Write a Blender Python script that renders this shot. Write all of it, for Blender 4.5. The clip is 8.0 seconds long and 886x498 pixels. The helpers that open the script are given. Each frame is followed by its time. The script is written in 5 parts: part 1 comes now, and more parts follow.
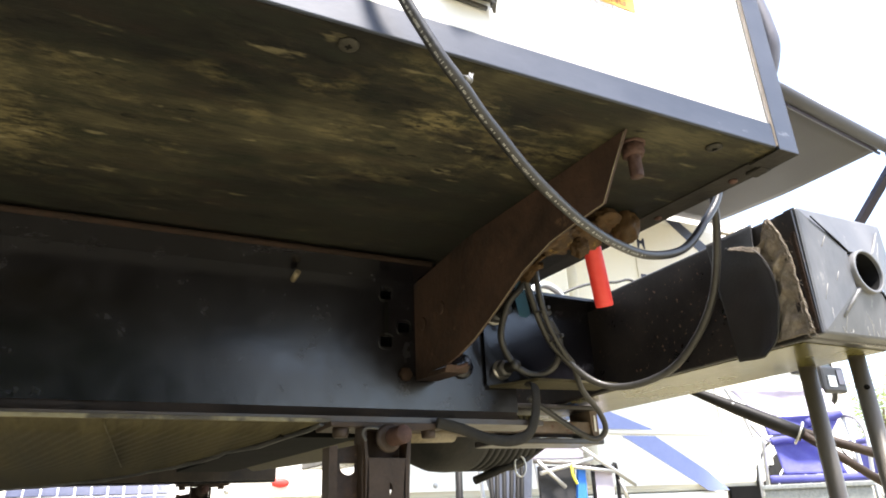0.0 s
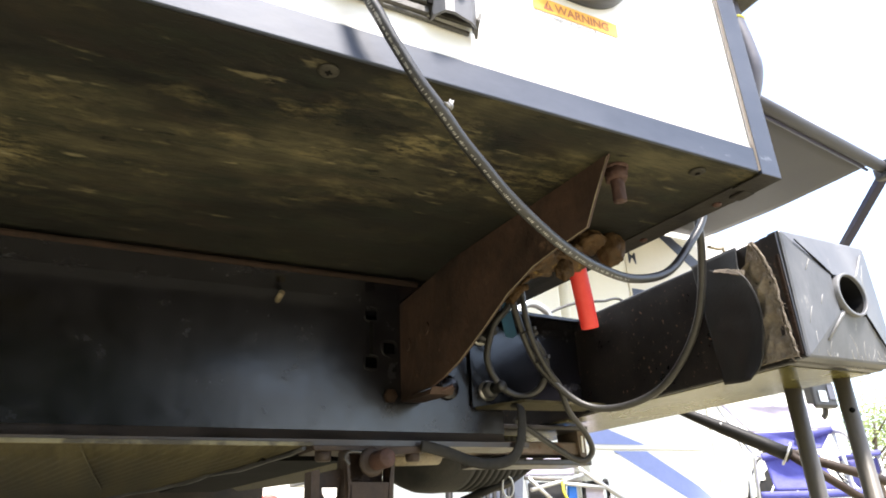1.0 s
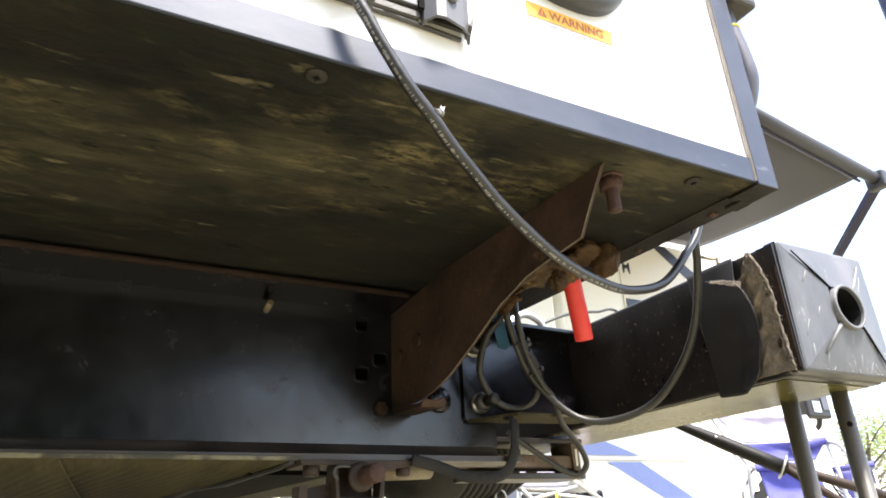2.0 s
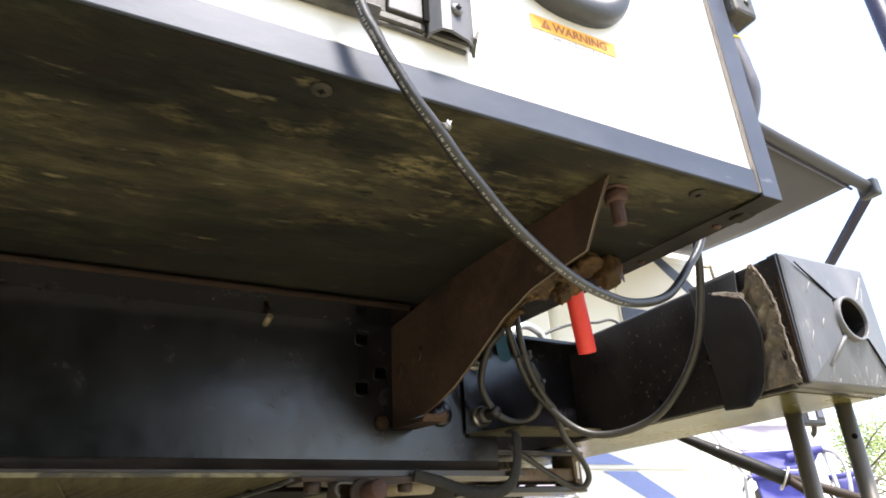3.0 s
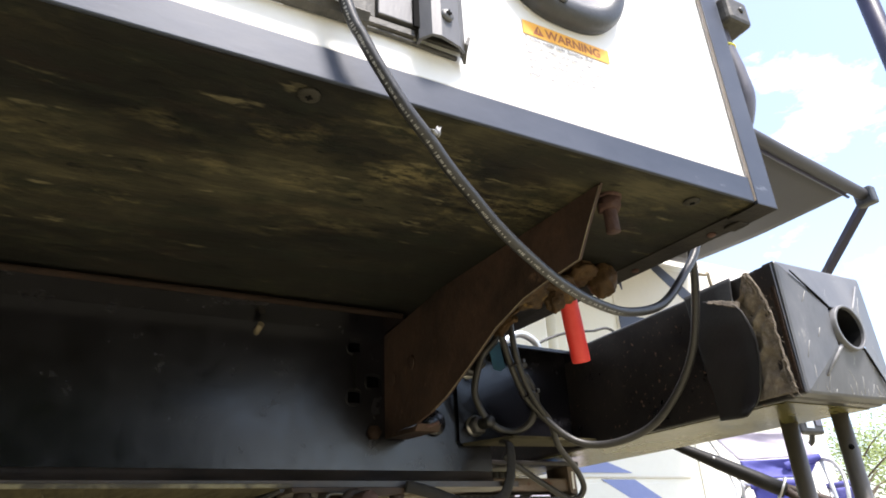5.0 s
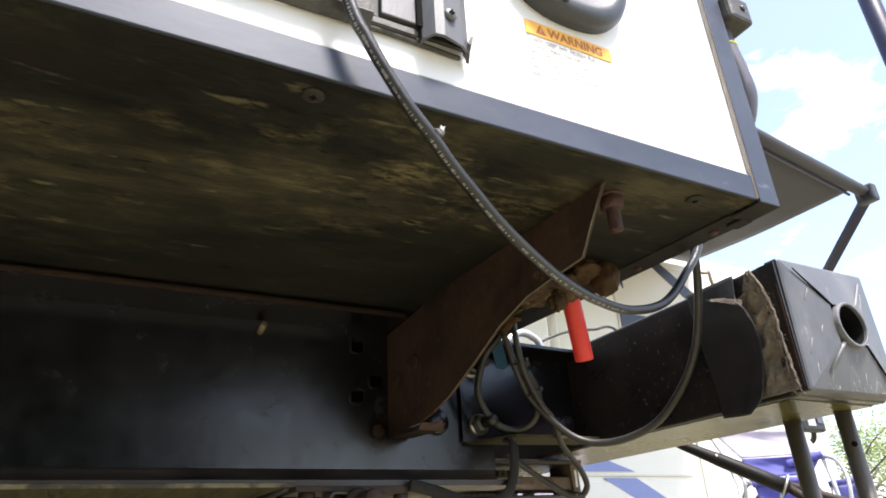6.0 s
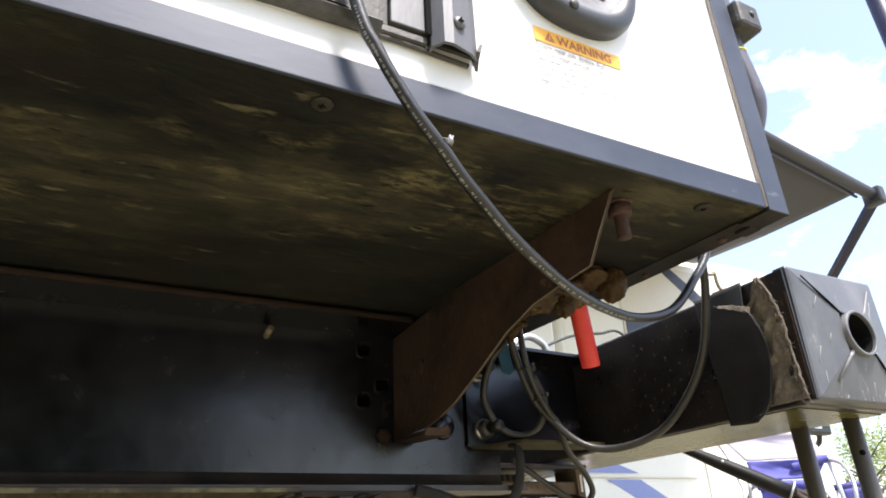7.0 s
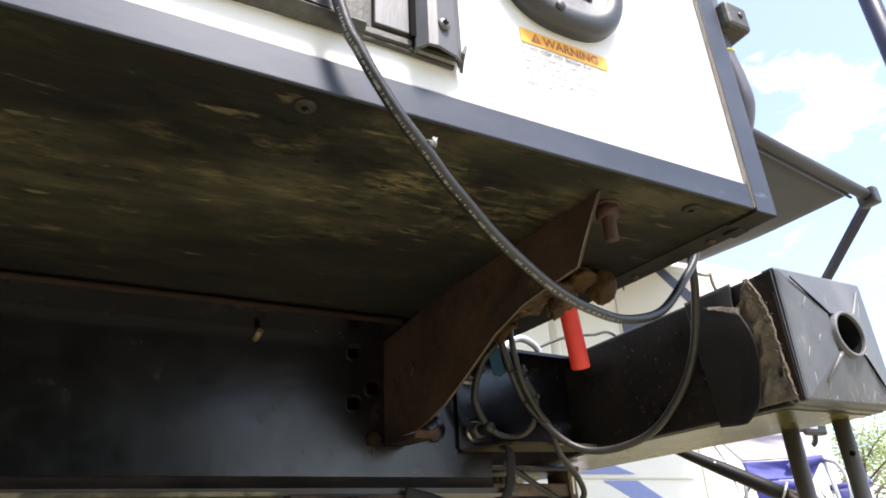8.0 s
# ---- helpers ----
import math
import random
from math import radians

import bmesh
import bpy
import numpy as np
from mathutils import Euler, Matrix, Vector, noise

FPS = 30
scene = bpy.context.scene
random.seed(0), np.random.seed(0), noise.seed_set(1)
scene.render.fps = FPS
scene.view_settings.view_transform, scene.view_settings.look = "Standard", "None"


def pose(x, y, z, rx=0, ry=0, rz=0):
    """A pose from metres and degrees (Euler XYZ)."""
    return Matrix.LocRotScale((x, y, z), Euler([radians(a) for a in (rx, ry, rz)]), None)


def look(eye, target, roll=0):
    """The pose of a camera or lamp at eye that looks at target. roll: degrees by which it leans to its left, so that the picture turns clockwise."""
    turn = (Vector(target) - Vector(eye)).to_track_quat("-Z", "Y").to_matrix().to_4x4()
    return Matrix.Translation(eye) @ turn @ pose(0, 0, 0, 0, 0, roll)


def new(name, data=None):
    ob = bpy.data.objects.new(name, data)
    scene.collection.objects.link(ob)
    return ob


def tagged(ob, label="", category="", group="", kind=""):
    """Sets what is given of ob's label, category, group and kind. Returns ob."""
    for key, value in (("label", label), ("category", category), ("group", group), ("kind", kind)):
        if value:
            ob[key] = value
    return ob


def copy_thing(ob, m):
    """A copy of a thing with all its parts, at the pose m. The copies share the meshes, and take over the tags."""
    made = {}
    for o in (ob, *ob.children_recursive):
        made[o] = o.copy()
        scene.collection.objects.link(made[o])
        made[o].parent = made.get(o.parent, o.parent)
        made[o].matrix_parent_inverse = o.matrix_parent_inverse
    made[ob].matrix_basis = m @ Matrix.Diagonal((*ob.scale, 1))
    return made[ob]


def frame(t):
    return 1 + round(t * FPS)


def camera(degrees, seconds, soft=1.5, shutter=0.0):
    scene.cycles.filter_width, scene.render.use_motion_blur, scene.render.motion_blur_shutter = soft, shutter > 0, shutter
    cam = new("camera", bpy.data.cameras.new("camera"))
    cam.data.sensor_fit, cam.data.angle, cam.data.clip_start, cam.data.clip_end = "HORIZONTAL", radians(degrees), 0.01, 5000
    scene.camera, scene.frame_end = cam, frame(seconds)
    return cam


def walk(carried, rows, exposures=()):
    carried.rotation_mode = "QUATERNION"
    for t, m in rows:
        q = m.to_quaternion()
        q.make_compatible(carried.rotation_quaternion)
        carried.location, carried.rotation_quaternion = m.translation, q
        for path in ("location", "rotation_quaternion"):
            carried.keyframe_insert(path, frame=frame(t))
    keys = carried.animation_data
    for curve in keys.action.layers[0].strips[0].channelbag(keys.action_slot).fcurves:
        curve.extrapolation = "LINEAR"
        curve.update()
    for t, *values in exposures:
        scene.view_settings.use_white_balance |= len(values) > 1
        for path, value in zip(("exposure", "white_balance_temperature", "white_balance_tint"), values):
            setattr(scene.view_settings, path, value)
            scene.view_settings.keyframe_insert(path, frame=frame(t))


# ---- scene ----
cam = camera(68.5, 8.0, soft=1.8)
PATH = [
    (0, (-0.616, -0.376, 0.463), (0.226, 1.281, 1.202), -2.4),
    (0.5, (-0.622, -0.377, 0.47), (0.228, 1.266, 1.229), -2.5),
    (1, (-0.607, -0.381, 0.474), (0.25, 1.252, 1.249), -2.5),
    (2.5, (-0.598, -0.365, 0.484), (0.276, 1.24, 1.296), -2.7),
    (3, (-0.605, -0.363, 0.488), (0.276, 1.232, 1.311), -3.0),
    (3.5, (-0.602, -0.365, 0.491), (0.286, 1.224, 1.319), -3.1),
    (4, (-0.601, -0.365, 0.492), (0.286, 1.221, 1.327), -3.1),
    (4.5, (-0.595, -0.361, 0.492), (0.289, 1.223, 1.335), -2.9),
    (6, (-0.599, -0.36, 0.491), (0.283, 1.226, 1.332), -3.2),
    (6.5, (-0.598, -0.361, 0.492), (0.275, 1.228, 1.335), -2.9),
    (7, (-0.602, -0.361, 0.498), (0.267, 1.232, 1.338), -2.7),
    (7.5, (-0.593, -0.362, 0.5), (0.28, 1.227, 1.343), -2.8),
    (8, (-0.593, -0.364, 0.499), (0.284, 1.223, 1.343), -3.0),
]
walk(cam, [(t, look(eye, target, roll)) for t, eye, target, roll in PATH], exposures=[(0.0, 1.86, 6540, 13), (3.0, 1.7, 6500, 13.5), (4.2, 1.36, 6430, 14), (8.0, 1.22, 6430, 14)])


# ---- world, sun, exposure ----
world = bpy.data.worlds.new("sky")
scene.world = world
world.use_nodes = True
wt = world.node_tree
sky = wt.nodes.new("ShaderNodeTexSky")
sky.sky_type, sky.sun_disc = "NISHITA", False
SUN_ELEV, SUN_ROT = 63.0, 168.0
sky.sun_elevation, sky.sun_rotation = radians(SUN_ELEV), radians(SUN_ROT)
sky.dust_density, sky.air_density = 0.8, 1.0
# thin bright cloud over a pale blue sky
tco = wt.nodes.new("ShaderNodeTexCoord")
mpg = wt.nodes.new("ShaderNodeMapping")
mpg.inputs["Scale"].default_value = (1.0, 1.0, 2.2)
cloud = wt.nodes.new("ShaderNodeTexNoise")
cloud.inputs["Scale"].default_value, cloud.inputs["Detail"].default_value, cloud.inputs["Roughness"].default_value = 3.2, 7.0, 0.62
cramp = wt.nodes.new("ShaderNodeValToRGB")
cramp.color_ramp.elements[0].position, cramp.color_ramp.elements[1].position = 0.50, 0.76
cramp.color_ramp.elements[0].color = (0.08, 0.08, 0.08, 1)
cmix = wt.nodes.new("ShaderNodeMix")
cmix.data_type = "RGBA"
cmix.inputs[7].default_value = (12.0, 12.2, 12.5, 1)
wt.links.new(tco.outputs["Generated"], mpg.inputs["Vector"])
wt.links.new(mpg.outputs["Vector"], cloud.inputs["Vector"])
wt.links.new(cloud.outputs["Fac"], cramp.inputs["Fac"])
wt.links.new(cramp.outputs["Color"], cmix.inputs[0])
wt.links.new(sky.outputs["Color"], cmix.inputs[6])
wt.links.new(cmix.outputs[2], wt.nodes["Background"].inputs["Color"])
wt.nodes["Background"].inputs["Strength"].default_value = 0.15
sun = new("sun", bpy.data.lights.new("sun", "SUN"))
sun.data.energy, sun.data.angle, sun.data.color = 4.3, radians(11.0), (1.0, 0.95, 0.87)
_az = radians(SUN_ROT)
_sd = Vector((math.sin(_az) * math.cos(radians(SUN_ELEV)), math.cos(_az) * math.cos(radians(SUN_ELEV)), math.sin(radians(SUN_ELEV))))
sun.matrix_world = look(_sd * 30, (0, 0, 0))


# ---- materials ----
def mat(name, c1, c2, rough=0.6, metal=0.0, scale=8.0, fine=60.0, bump=0.15, spots=None, spot_at=0.62, spot_scale=30.0,
        stretch=(1, 1, 1), rough2=None, island=False, spec=0.5, spot_soft=0.06, dist=0.01, coat=0.0):
    """Two noises (stains, grain) between c1 and c2, optional spots of wear, fine relief."""
    m = bpy.data.materials.new(name)
    m.use_nodes = True
    nt = m.node_tree
    b = nt.nodes["Principled BSDF"]
    tc = nt.nodes.new("ShaderNodeTexCoord")
    mp = nt.nodes.new("ShaderNodeMapping")
    mp.inputs["Scale"].default_value = stretch
    nt.links.new(tc.outputs["Object"], mp.inputs["Vector"])

    def tex(s, detail=6.0, r=0.6):
        n = nt.nodes.new("ShaderNodeTexNoise")
        n.inputs["Scale"].default_value, n.inputs["Detail"].default_value, n.inputs["Roughness"].default_value = s, detail, r
        nt.links.new(mp.outputs["Vector"], n.inputs["Vector"])
        return n.outputs["Fac"]

    def ramp(src, a, bb):
        r = nt.nodes.new("ShaderNodeMapRange")
        r.inputs["From Min"].default_value, r.inputs["From Max"].default_value = a, bb
        nt.links.new(src, r.inputs["Value"])
        return r.outputs["Result"]

    def mixc(fac, a, bb):
        x = nt.nodes.new("ShaderNodeMix")
        x.data_type = "RGBA"
        nt.links.new(fac, x.inputs[0])
        for k, v in ((6, a), (7, bb)):
            if isinstance(v, tuple):
                x.inputs[k].default_value = (*v, 1)
            else:
                nt.links.new(v, x.inputs[k])
        return x.outputs[2]

    big, small = tex(scale), tex(fine, 4.0, 0.7)
    add = nt.nodes.new("ShaderNodeMath")
    add.operation = "MULTIPLY_ADD"
    nt.links.new(small, add.inputs[0])
    add.inputs[1].default_value = 0.45
    nt.links.new(big, add.inputs[2])
    fac = ramp(add.outputs[0], 0.5, 0.95)
    col = mixc(fac, c1, c2)
    if spots:
        n = tex(spot_scale, 5.0, 0.65)
        col = mixc(ramp(n, spot_at, spot_at + spot_soft), col, spots)
    nt.links.new(col, b.inputs["Base Color"])
    r2 = rough if rough2 is None else rough2
    rr = nt.nodes.new("ShaderNodeMapRange")
    rr.inputs["To Min"].default_value, rr.inputs["To Max"].default_value = rough, r2 if rough2 is not None else min(1.0, rough + 0.12)
    nt.links.new(fac, rr.inputs["Value"])
    nt.links.new(rr.outputs["Result"], b.inputs["Roughness"])
    b.inputs["Metallic"].default_value = metal
    b.inputs["Specular IOR Level"].default_value = spec
    b.inputs["Coat Weight"].default_value = coat
    if bump:
        bp = nt.nodes.new("ShaderNodeBump")
        bp.inputs["Strength"].default_value, bp.inputs["Distance"].default_value = bump, dist
        nt.links.new(small, bp.inputs["Height"])
        nt.links.new(bp.outputs["Normal"], b.inputs["Normal"])
    return m


M = {}
M["white"] = mat("white_gelcoat", (0.86, 0.855, 0.83), (0.8, 0.79, 0.76), 0.3, scale=5, fine=120, bump=0.02)
M["trim"] = mat("dull_aluminium_trim", (0.024, 0.031, 0.05), (0.05, 0.06, 0.088), 0.45, 0.1, scale=9, fine=40, bump=0.02, spots=(0.13, 0.14, 0.17), spot_at=0.65, spot_scale=20, stretch=(0.6, 1, 1.4))
M["trim_dirty"] = mat("dirty_trim_underside", (0.014, 0.013, 0.012), (0.04, 0.036, 0.032), 0.6, 0.1, scale=20, fine=90, spec=0.25)
M["insert"] = mat("vinyl_insert", (0.5, 0.45, 0.45), (0.36, 0.32, 0.33), 0.5, scale=30, fine=200)
M["rail"] = mat("black_chassis_paint", (0.003, 0.003, 0.004), (0.0105, 0.01, 0.0135), 0.14, scale=11, fine=60, bump=0.06, spots=(0.03, 0.03, 0.036), spot_at=0.6, spot_scale=22, rough2=0.31, dist=0.003, spot_soft=0.14)
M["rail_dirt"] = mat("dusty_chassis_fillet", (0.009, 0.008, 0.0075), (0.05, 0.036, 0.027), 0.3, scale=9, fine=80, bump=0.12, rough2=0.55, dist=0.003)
M["rust_edge"] = mat("rusty_flange_edge", (0.013, 0.0085, 0.0065), (0.042, 0.023, 0.015), 0.8, scale=18, fine=120, bump=0.4, spec=0.25)
M["rust"] = mat("brown_rusted_steel", (0.011, 0.008, 0.007), (0.072, 0.04, 0.028), 0.6, 0.1, scale=8, fine=70, bump=0.4, spots=(0.11, 0.068, 0.045), spot_at=0.64, spot_scale=45, dist=0.005, spot_soft=0.1, spec=0.35)
M["rust_bolt"] = mat("rusted_bolt_steel", (0.035, 0.017, 0.014), (0.1, 0.052, 0.042), 0.65, 0.2, scale=30, fine=200, bump=0.4)
M["jack"] = mat("weathered_jack_steel", (0.022, 0.0155, 0.012), (0.06, 0.041, 0.031), 0.55, 0.1, scale=22, fine=140, bump=0.12, spots=(0.09, 0.045, 0.028), spot_at=0.62, spot_scale=20, spec=0.3)
M["olive_edge"] = mat("bare_olive_edge", (0.1, 0.088, 0.048), (0.21, 0.19, 0.11), 0.45, 0.1, scale=14, fine=120, bump=0.1, spots=(0.04, 0.034, 0.02), spot_at=0.58, spot_scale=7)
M["tan"] = mat("tan_rusted_tube", (0.06, 0.045, 0.034), (0.16, 0.118, 0.085), 0.6, 0.1, scale=14, fine=120, bump=0.15, spots=(0.1, 0.04, 0.022), spot_at=0.6, spot_scale=24)
M["bare_edge"] = mat("worn_bare_edge", (0.13, 0.105, 0.07), (0.26, 0.215, 0.14), 0.5, 0.3, scale=40, fine=160)
M["bumper"] = mat("rusted_black_tube", (0.007, 0.007, 0.0085), (0.026, 0.022, 0.021), 0.24, scale=12, fine=110, bump=0.06, spots=(0.17, 0.105, 0.075), spot_at=0.62, spot_scale=130, rough2=0.45, dist=0.002, spot_soft=0.07)
# black gloss paint; the sunlit grass's reflection is put in as olive base colour
M["grass_sheen"] = mat("black_paint_with_grass_sheen", (0.06, 0.054, 0.014), (0.125, 0.111, 0.034), 0.14, scale=5, fine=30, bump=0.03, rough2=0.34, dist=0.003, spec=0.6)
M["cap"] = mat("scuffed_grey_steel", (0.05, 0.053, 0.06), (0.13, 0.135, 0.148), 0.36, 0.0, scale=9, fine=45, bump=0.06, spots=(0.3, 0.3, 0.29), spot_at=0.65, spot_scale=36, rough2=0.6, dist=0.003, spot_soft=0.1, spec=0.5, stretch=(1.4, 1, 0.5))
M["scratch"] = mat("bare_scratched_steel", (0.26, 0.255, 0.24), (0.42, 0.41, 0.39), 0.6, scale=40, fine=300, bump=0)
M["pipe"] = mat("grey_pipe_stub", (0.09, 0.092, 0.1), (0.17, 0.172, 0.18), 0.45, 0.1, scale=30, fine=160, bump=0.08)
M["rubber"] = mat("black_rubber", (0.008, 0.008, 0.009), (0.021, 0.02, 0.021), 0.42, scale=20, fine=220, bump=0.1)
M["hose"] = mat("grey_rubber_hose", (0.065, 0.065, 0.085), (0.1, 0.1, 0.13), 0.4, scale=25, fine=150, bump=0.03)
M["canvas"] = mat("torn_tan_canvas", (0.09, 0.075, 0.06), (0.33, 0.28, 0.225), 0.9, scale=26, fine=240, bump=0.6)
M["cable"] = mat("black_cable_jacket", (0.012, 0.012, 0.013), (0.03, 0.03, 0.032), 0.34, scale=40, fine=300, bump=0.06)
M["cable_grey"] = mat("dusty_grey_cable", (0.018, 0.018, 0.018), (0.045, 0.043, 0.041), 0.36, scale=40, fine=300, bump=0.05)
M["print"] = mat("white_cable_print", (0.26, 0.26, 0.26), (0.34, 0.34, 0.34), 0.6, scale=50, fine=300, bump=0)
M["red"] = mat("red_plastic", (0.72, 0.035, 0.03), (0.78, 0.07, 0.055), 0.45, scale=30, fine=160, bump=0.03)
M["blue"] = mat("blue_plastic_tape", (0.006, 0.05, 0.09), (0.012, 0.08, 0.13), 0.5, scale=30, fine=160, bump=0.05)
M["foam"] = mat("brown_spray_foam", (0.02, 0.012, 0.006), (0.085, 0.047, 0.018), 0.6, scale=26, fine=80, bump=0.35, spots=(0.17, 0.11, 0.035), spot_at=0.64, spot_scale=36, spec=0.25)
M["bolt"] = mat("zinc_bolt", (0.45, 0.44, 0.43), (0.6, 0.59, 0.57), 0.35, 0.9, scale=40, fine=200, bump=0.05)
M["dark_bolt"] = mat("dark_socket_steel", (0.04, 0.04, 0.04), (0.09, 0.09, 0.09), 0.4, 0.7, scale=40, fine=200)
M["screw"] = mat("dull_screw_head", (0.02, 0.019, 0.016), (0.05, 0.046, 0.038), 0.65, 0.2, scale=60, fine=300, bump=0.1, spec=0.3)
M["black"] = mat("black_recess", (0.004, 0.004, 0.004), (0.008, 0.008, 0.008), 0.85, scale=30, fine=100, bump=0, spec=0.08)
M["belly"] = mat("ribbed_belly_sheet", (0.026, 0.022, 0.011), (0.072, 0.062, 0.032), 0.65, scale=3, fine=30, bump=0.3, stretch=(7, 0.5, 1), spec=0.2)
M["latch"] = mat("weathered_bracket_metal", (0.075, 0.075, 0.078), (0.14, 0.14, 0.145), 0.42, 0.3, scale=14, fine=90, bump=0.05, stretch=(1, 1, 0.2))
M["latch_dark"] = mat("aged_bracket_metal", (0.042, 0.04, 0.037), (0.1, 0.096, 0.088), 0.5, 0.3, scale=30, fine=120, bump=0.15)
M["latch_pale"] = mat("bare_weld_metal", (0.16, 0.16, 0.165), (0.28, 0.28, 0.285), 0.5, 0.2, scale=40, fine=200, bump=0.1)
M["gasket"] = mat("black_moulded_plastic", (0.028, 0.03, 0.034), (0.05, 0.052, 0.056), 0.38, scale=20, fine=200, bump=0.05)
M["hatch"] = mat("grey_moulded_plastic", (0.085, 0.087, 0.095), (0.17, 0.172, 0.185), 0.42, scale=22, fine=90, bump=0.1)
M["label"] = mat("white_label_film", (0.78, 0.77, 0.74), (0.74, 0.73, 0.7), 0.4, scale=30, fine=200, bump=0)
M["orange"] = mat("faded_orange_print", (0.85, 0.4, 0.04), (0.9, 0.5, 0.07), 0.45, scale=30, fine=200, bump=0)
M["caulk"] = mat("yellowed_sealant", (0.58, 0.56, 0.48), (0.66, 0.64, 0.57), 0.7, scale=30, fine=150, bump=0.1)
M["ink"] = mat("red_brown_ink", (0.35, 0.11, 0.04), (0.42, 0.16, 0.06), 0.6, scale=30, fine=200, bump=0)
M["faint_ink"] = mat("faded_ink", (0.13, 0.122, 0.125), (0.19, 0.18, 0.18), 0.6, scale=60, fine=300, bump=0)
M["yellow"] = mat("yellow_tie", (0.75, 0.7, 0.06), (0.8, 0.75, 0.1), 0.4, scale=30, fine=200, bump=0)
M["post"] = mat("grey_brown_pole_paint", (0.085, 0.076, 0.064), (0.15, 0.137, 0.118), 0.4, 0.15, scale=12, fine=120, bump=0.04, stretch=(1, 1, 0.3))
M["brace"] = mat("black_tube_paint", (0.006, 0.006, 0.006), (0.017, 0.016, 0.015), 0.5, spec=0.22, scale=20, fine=140, bump=0.08, spots=(0.2, 0.19, 0.17), spot_at=0.73, spot_scale=50)
M["awning"] = mat("charcoal_awning_vinyl", (0.024, 0.023, 0.026), (0.038, 0.036, 0.042), 0.6, scale=2, fine=40, bump=0.05)
M["mast"] = mat("dark_navy_mast_paint", (0.01, 0.01, 0.03), (0.02, 0.02, 0.052), 0.4, scale=8, fine=60, bump=0.03, spec=0.3)
M["rv"] = mat("motorhome_white", (0.87, 0.85, 0.77), (0.82, 0.8, 0.72), 0.3, scale=1.5, fine=20, bump=0.01)
M["rv_cream"] = mat("motorhome_cream", (0.7, 0.66, 0.56), (0.75, 0.71, 0.62), 0.35, scale=1.5, fine=20, bump=0.01)
M["rv_blue"] = mat("blue_swoosh_film", (0.2, 0.25, 0.52), (0.25, 0.3, 0.58), 0.35, scale=2, fine=20, bump=0)
M["rv_navy"] = mat("navy_swoosh_film", (0.03, 0.035, 0.06), (0.05, 0.055, 0.08), 0.35, scale=2, fine=20, bump=0)
M["glass"] = mat("dark_window_glass", (0.02, 0.03, 0.035), (0.03, 0.045, 0.05), 0.06, scale=2, fine=20, bump=0)
M["blue_cloth"] = mat("blue_polyester", (0.085, 0.085, 0.3), (0.14, 0.14, 0.42), 0.85, scale=10, fine=180, bump=0.2)
M["lilac_cloth"] = mat("pale_lilac_cloth", (0.42, 0.38, 0.46), (0.52, 0.48, 0.55), 0.85, scale=8, fine=150, bump=0.2)
M["grey_cloth"] = mat("grey_mesh_cloth", (0.22, 0.22, 0.24), (0.3, 0.3, 0.32), 0.85, scale=10, fine=200, bump=0.2)
M["black_cloth"] = mat("black_polyester", (0.02, 0.02, 0.022), (0.04, 0.04, 0.043), 0.85, scale=10, fine=200, bump=0.2)
M["bright_blue"] = mat("bright_blue_strap", (0.02, 0.14, 0.55), (0.04, 0.2, 0.65), 0.7, scale=10, fine=200, bump=0.1)
M["alu"] = mat("satin_aluminium_tube", (0.5, 0.5, 0.5), (0.62, 0.62, 0.62), 0.35, 0.8, scale=10, fine=100, bump=0.02)
M["bin"] = mat("grey_granular_plastic", (0.2, 0.22, 0.22), (0.34, 0.36, 0.35), 0.7, scale=60, fine=300, bump=0.3)
M["solar"] = mat("solar_cell_blue", (0.05, 0.07, 0.16), (0.08, 0.1, 0.22), 0.25, scale=5, fine=50, bump=0)
M["tyre"] = mat("tyre_rubber", (0.009, 0.009, 0.009), (0.026, 0.024, 0.021), 0.7, scale=20, fine=120, bump=0.2, spec=0.3)
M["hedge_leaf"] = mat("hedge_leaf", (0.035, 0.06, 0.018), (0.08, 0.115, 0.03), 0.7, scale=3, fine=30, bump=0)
M["leaf"] = mat("tree_leaf", (0.15, 0.19, 0.055), (0.25, 0.3, 0.1), 0.7, scale=3, fine=30, bump=0)
M["bark"] = mat("tree_bark", (0.08, 0.06, 0.045), (0.16, 0.12, 0.09), 0.9, scale=6, fine=40, bump=0.5)
M["grass"] = mat("dry_summer_grass", (0.17, 0.153, 0.095), (0.3, 0.268, 0.172), 0.9, scale=0.8, fine=25, bump=0.4, dist=0.02)


